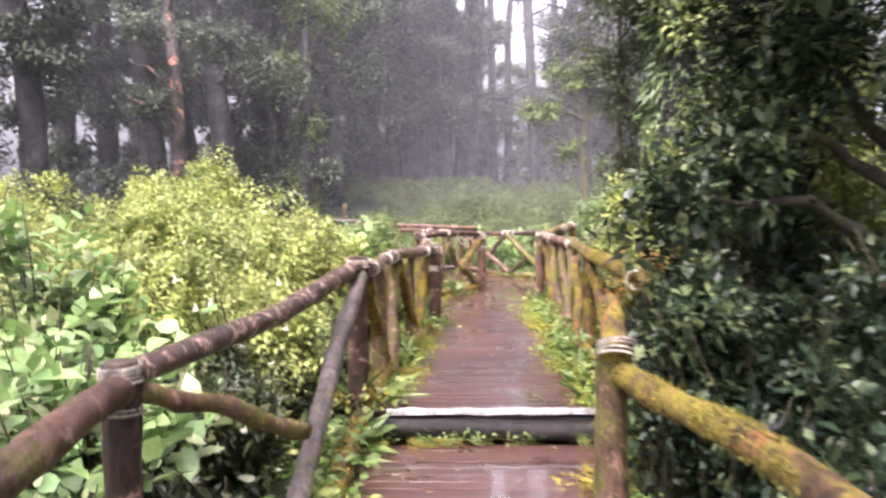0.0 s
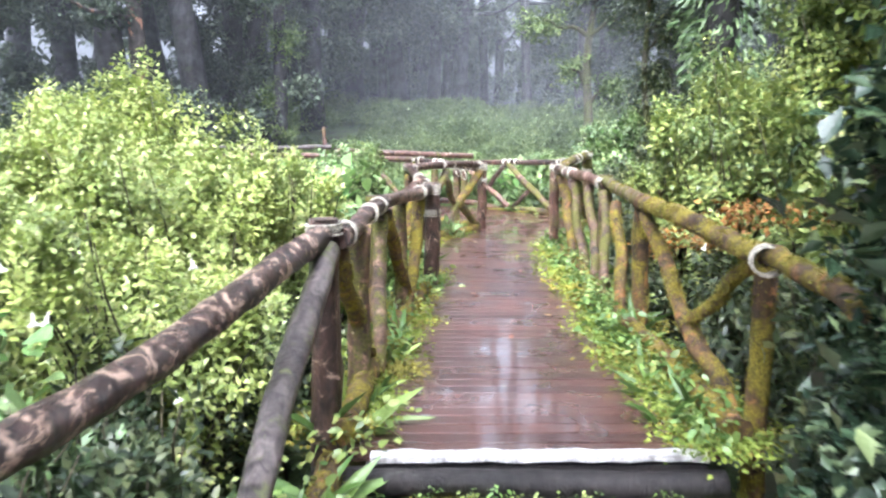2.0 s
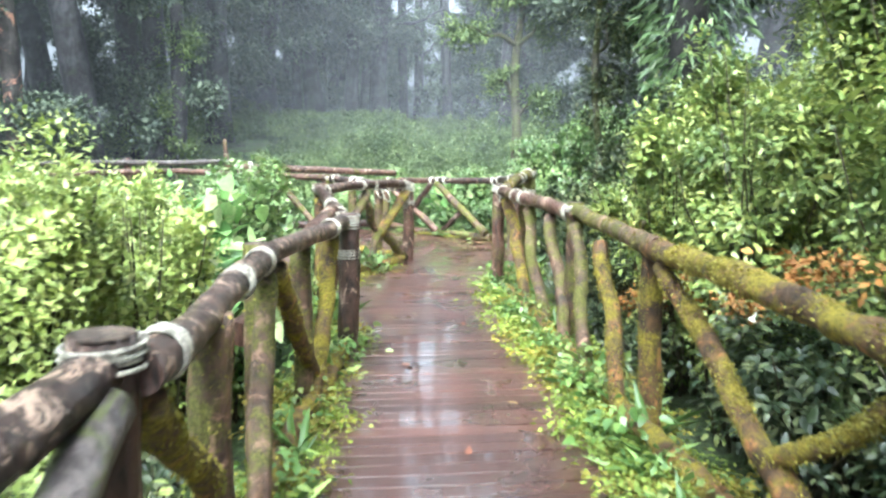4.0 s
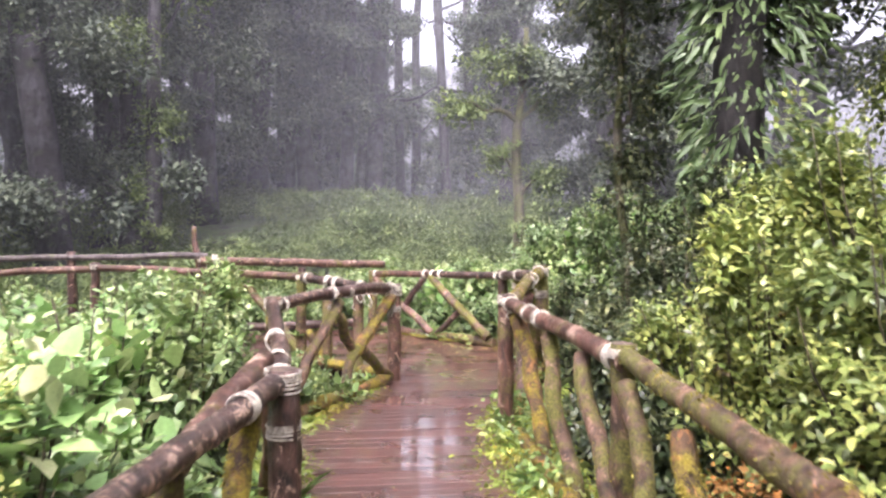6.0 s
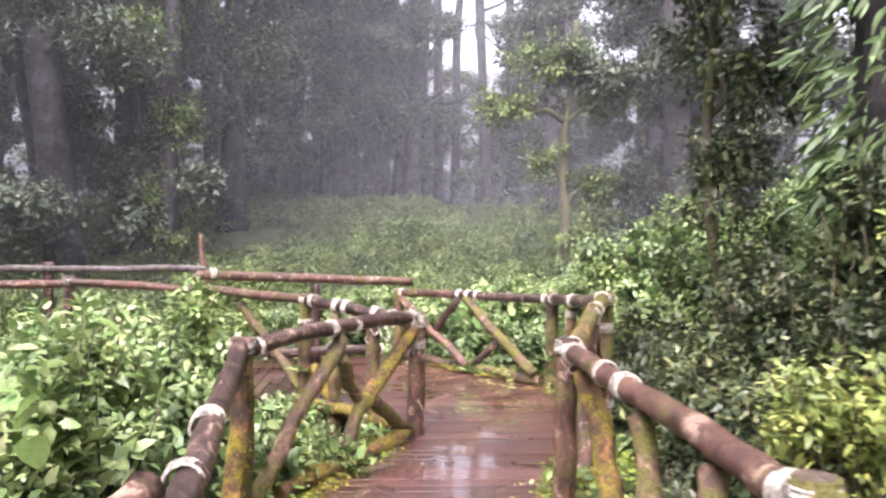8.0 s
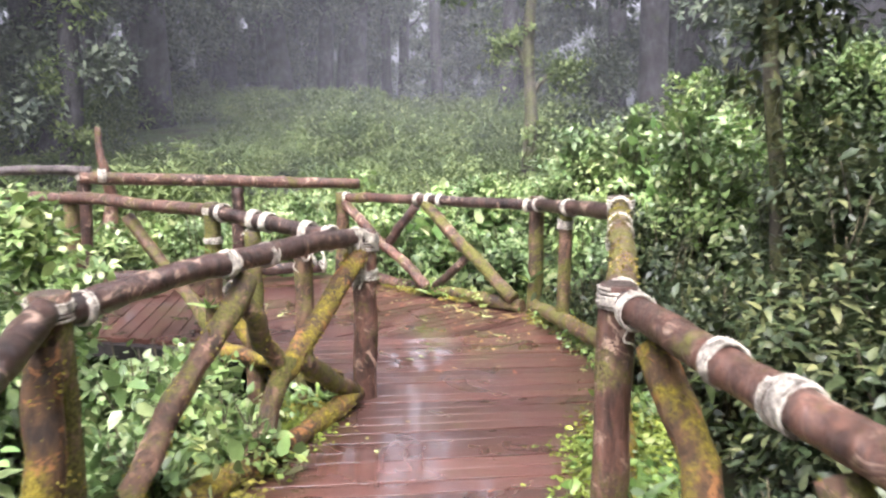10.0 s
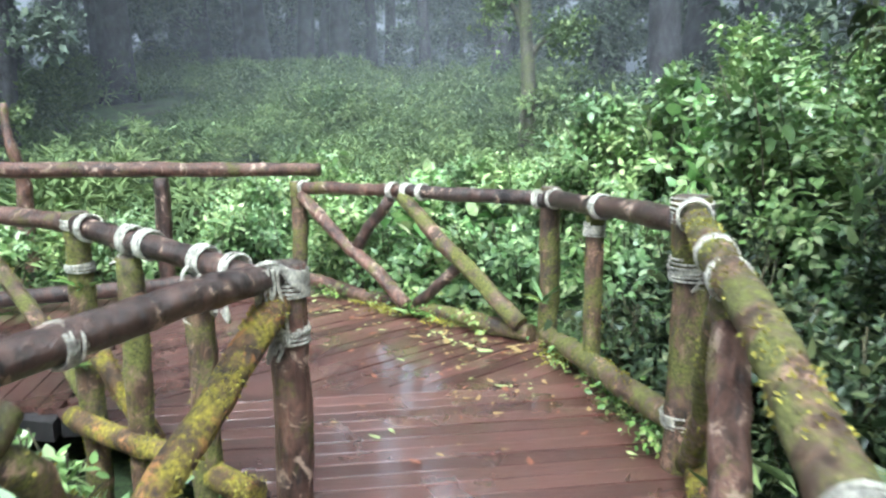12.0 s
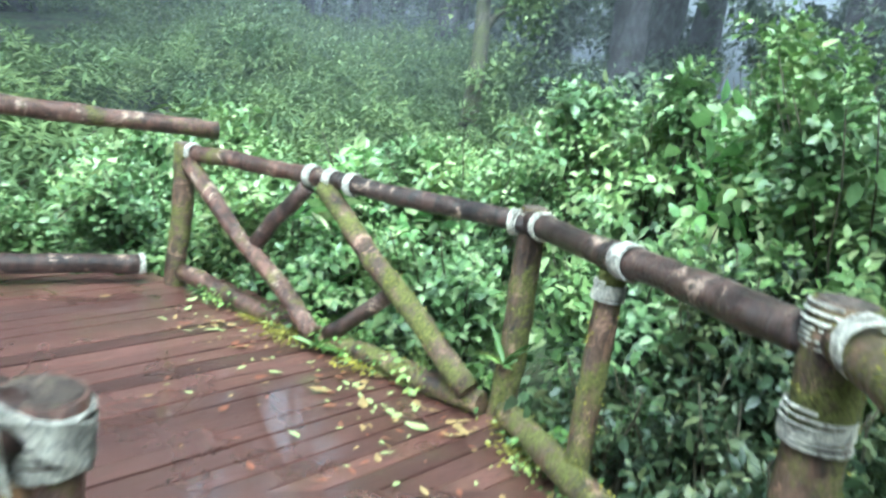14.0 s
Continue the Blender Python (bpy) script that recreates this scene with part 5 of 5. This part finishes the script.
for k in range(46):
    t = vr.random()
    x, y = (0.7 + 1.35 * t, 16.55 - 1.5 * t) if k % 2 else (2.12 + vr.uniform(0, 0.08), 13.2 + 1.7 * t)
    edge_plant(SPRIGS if k % 9 else MOSSMAT[:1], "seedling", "small leafy green seedling at the foot of the railing", "plant", "plants along the landing", x + vr.uniform(-0.04, 0.1), y + vr.uniform(-0.05, 0.05), FLOOR, vr.uniform(0.45, 1.0), "leaf")
for x, y, z in ((2.1, 14.92, 0.45), (1.36, 15.68, 0.2), (1.5, 15.6, 0.2), (-0.36, 13.95, 0.5), (-0.3, 14.0, 0.85), (1.38, 10.98, 0.22)):
    edge_plant(TUFTS, "fern", "tuft of pale fern rooted on a railing post", "fern", "ferns on the posts", x, y, z, 0.6, "frond")

# rusty dead fern fronds among the shrubs
RUSTS = [sprig_mesh(s, 240, 0.06, RUST, 0.24, 0.26) for s in (15, 16)]
for x, y, z, s in ((1.8, 6.4, 0.95, 0.7), (2.0, 6.1, 1.0, 0.6), (1.7, 6.9, 0.75, 0.5), (2.0, 8.2, 0.6, 0.7), (1.85, 8.5, 0.45, 0.6)):
    edge_plant(RUSTS, "dead_fern", "rusty orange dead fern hanging in the shrubs", "fern", "dead ferns", x, y, z, s, "frond")
spike = thing("dead_frond", "upright reddish brown broken frond on the slope", "dead plant", -2.33, 18.9, 0.05)
log("stalk", (0, 0, -0.5), (-0.07, 0, 1.65), 0.13, 0.03, LOG_RED, spike, 0, 0.12, 0.4)

# dead branches in the shrubs beyond the railing
for a, b, r0 in (((2.0, 8.9, 1.0), (3.0, 9.8, 1.25), 0.02), ((2.2, 9.4, 0.8), (1.9, 8.6, 1.05), 0.018), ((2.3, 9.9, 1.2), (3.1, 9.3, 0.9), 0.022), ((1.9, 5.0, 1.35), (2.7, 5.6, 1.5), 0.018)):
    br = thing("dead_branch", "bare brown dead branch among the leaves", "branch", *a, "dead branches")
    log("wood", (0, 0, 0), Vector(b) - Vector(a), r0, r0 * 0.5, LOG_MOSSY, br, 0.04, 0.06, 0.2)

# white trumpet flowers in the open-side shrubs
bm = bmesh.new()
rings = []
for k, (r, z) in enumerate(((0.006, 0), (0.009, -0.03), (0.014, -0.06), (0.034, -0.085), (0.03, -0.088))):
    rings.append([bm.verts.new(((r * (1 + 0.25 * (k > 2) * math.cos(5 * q * 2 * math.pi / 15))) * math.cos(2 * math.pi * q / 15), r * (1 + 0.25 * (k > 2) * math.cos(5 * q * 2 * math.pi / 15)) * math.sin(2 * math.pi * q / 15), z)) for q in range(15)])
for a, b in zip(rings, rings[1:]):
    for q in range(15):
        bm.faces.new((a[q], a[(q + 1) % 15], b[(q + 1) % 15], b[q]))
flower_me = bpy.data.meshes.new("petals")
bm.to_mesh(flower_me)
bm.free()
flower_me.materials.append(PETAL)
for x, y, z in ((-1.0, 4.68, 1.05), (-0.98, 4.85, 0.75), (-1.02, 4.5, 0.6), (-1.35, 4.2, 0.95), (-0.92, 3.6, 0.45), (-0.98, 3.9, 0.38), (-1.0, 3.4, 0.42), (-1.2, 4.0, 1.0), (-1.5, 4.3, 1.1), (2.0, 9.2, 1.2), (1.62, 6.6, 0.85)):
    fl = tagged(new("flower", flower_me), "small white trumpet flower hanging in a shrub", "flower", "white flowers")
    fl.matrix_basis = pose(x, y, z, vr.uniform(-25, 25), vr.uniform(-25, 25), vr.uniform(0, 360)) @ Matrix.Diagonal((0.5, 0.5, 0.5, 1))

# fallen leaves on the boards
LEAVES = []
for s in range(5):
    rng = np.random.default_rng(200 + s)
    v, f = leaf_arrays(np.zeros((1, 3)), np.array([[1.0, 0, 0]]), 0.075, 0.5, 0, 0.02, rng, 0)
    v[:, 2] = np.abs(v[:, 2]) * 0.4 + 0.003
    for m in (LITTER, LITTER_RED, LITTER_GREEN):
        LEAVES.append(fast_mesh("blade", v, f, m))
spots = [(vr.uniform(0.75, 2.25), vr.uniform(13.3, 16.4)) for k in range(70)] + [(vr.uniform(-0.4, 1.2), vr.uniform(14.8, 16.6)) for k in range(20)] + [(vr.uniform(-0.2, 1.2), vr.uniform(5.1, 13)) for k in range(30)]
spots += [(vr.gauss(1.75, 0.22), vr.gauss(14.5, 0.55)) for k in range(75)] + [(0.75 + 1.3 * q - 0.12 + vr.gauss(0, 0.12), 16.3 - 1.45 * q - 0.12 + vr.gauss(0, 0.12)) for q in (vr.random() for k in range(120))]
spots = [(x, y) for x, y in spots if x < 2.1 and not (y > 14.8 and x > 2.15 - (y - 14.9) * 0.85)]
for x, y in spots:
    lf = tagged(new("fallen_leaf", vr.choice(LEAVES)), "small wet fallen leaf on the boards", "leaf", "fallen leaves")
    s = vr.choice((0.35, 0.45, 0.55, 0.7, 1.0)) * vr.uniform(0.8, 1.2)
    lf.matrix_basis = pose(x, y, FLOOR + 0.005, vr.uniform(-6, 6), vr.uniform(-6, 6), vr.uniform(0, 360)) @ Matrix.Diagonal((s, s, s, 1))
for k in range(36):
    x, y = vr.uniform(-0.4, 0.9), vr.uniform(3.2, 4.8) if k % 2 else vr.uniform(4.5, 4.82)
    lf = tagged(new("fallen_leaf", vr.choice(LEAVES)), "small fallen leaf below the step", "leaf", "fallen leaves")
    lf.matrix_basis = pose(x, y, 0.005, vr.uniform(-6, 6), vr.uniform(-6, 6), vr.uniform(0, 360)) @ Matrix.Diagonal((0.45, 0.45, 0.45, 1))
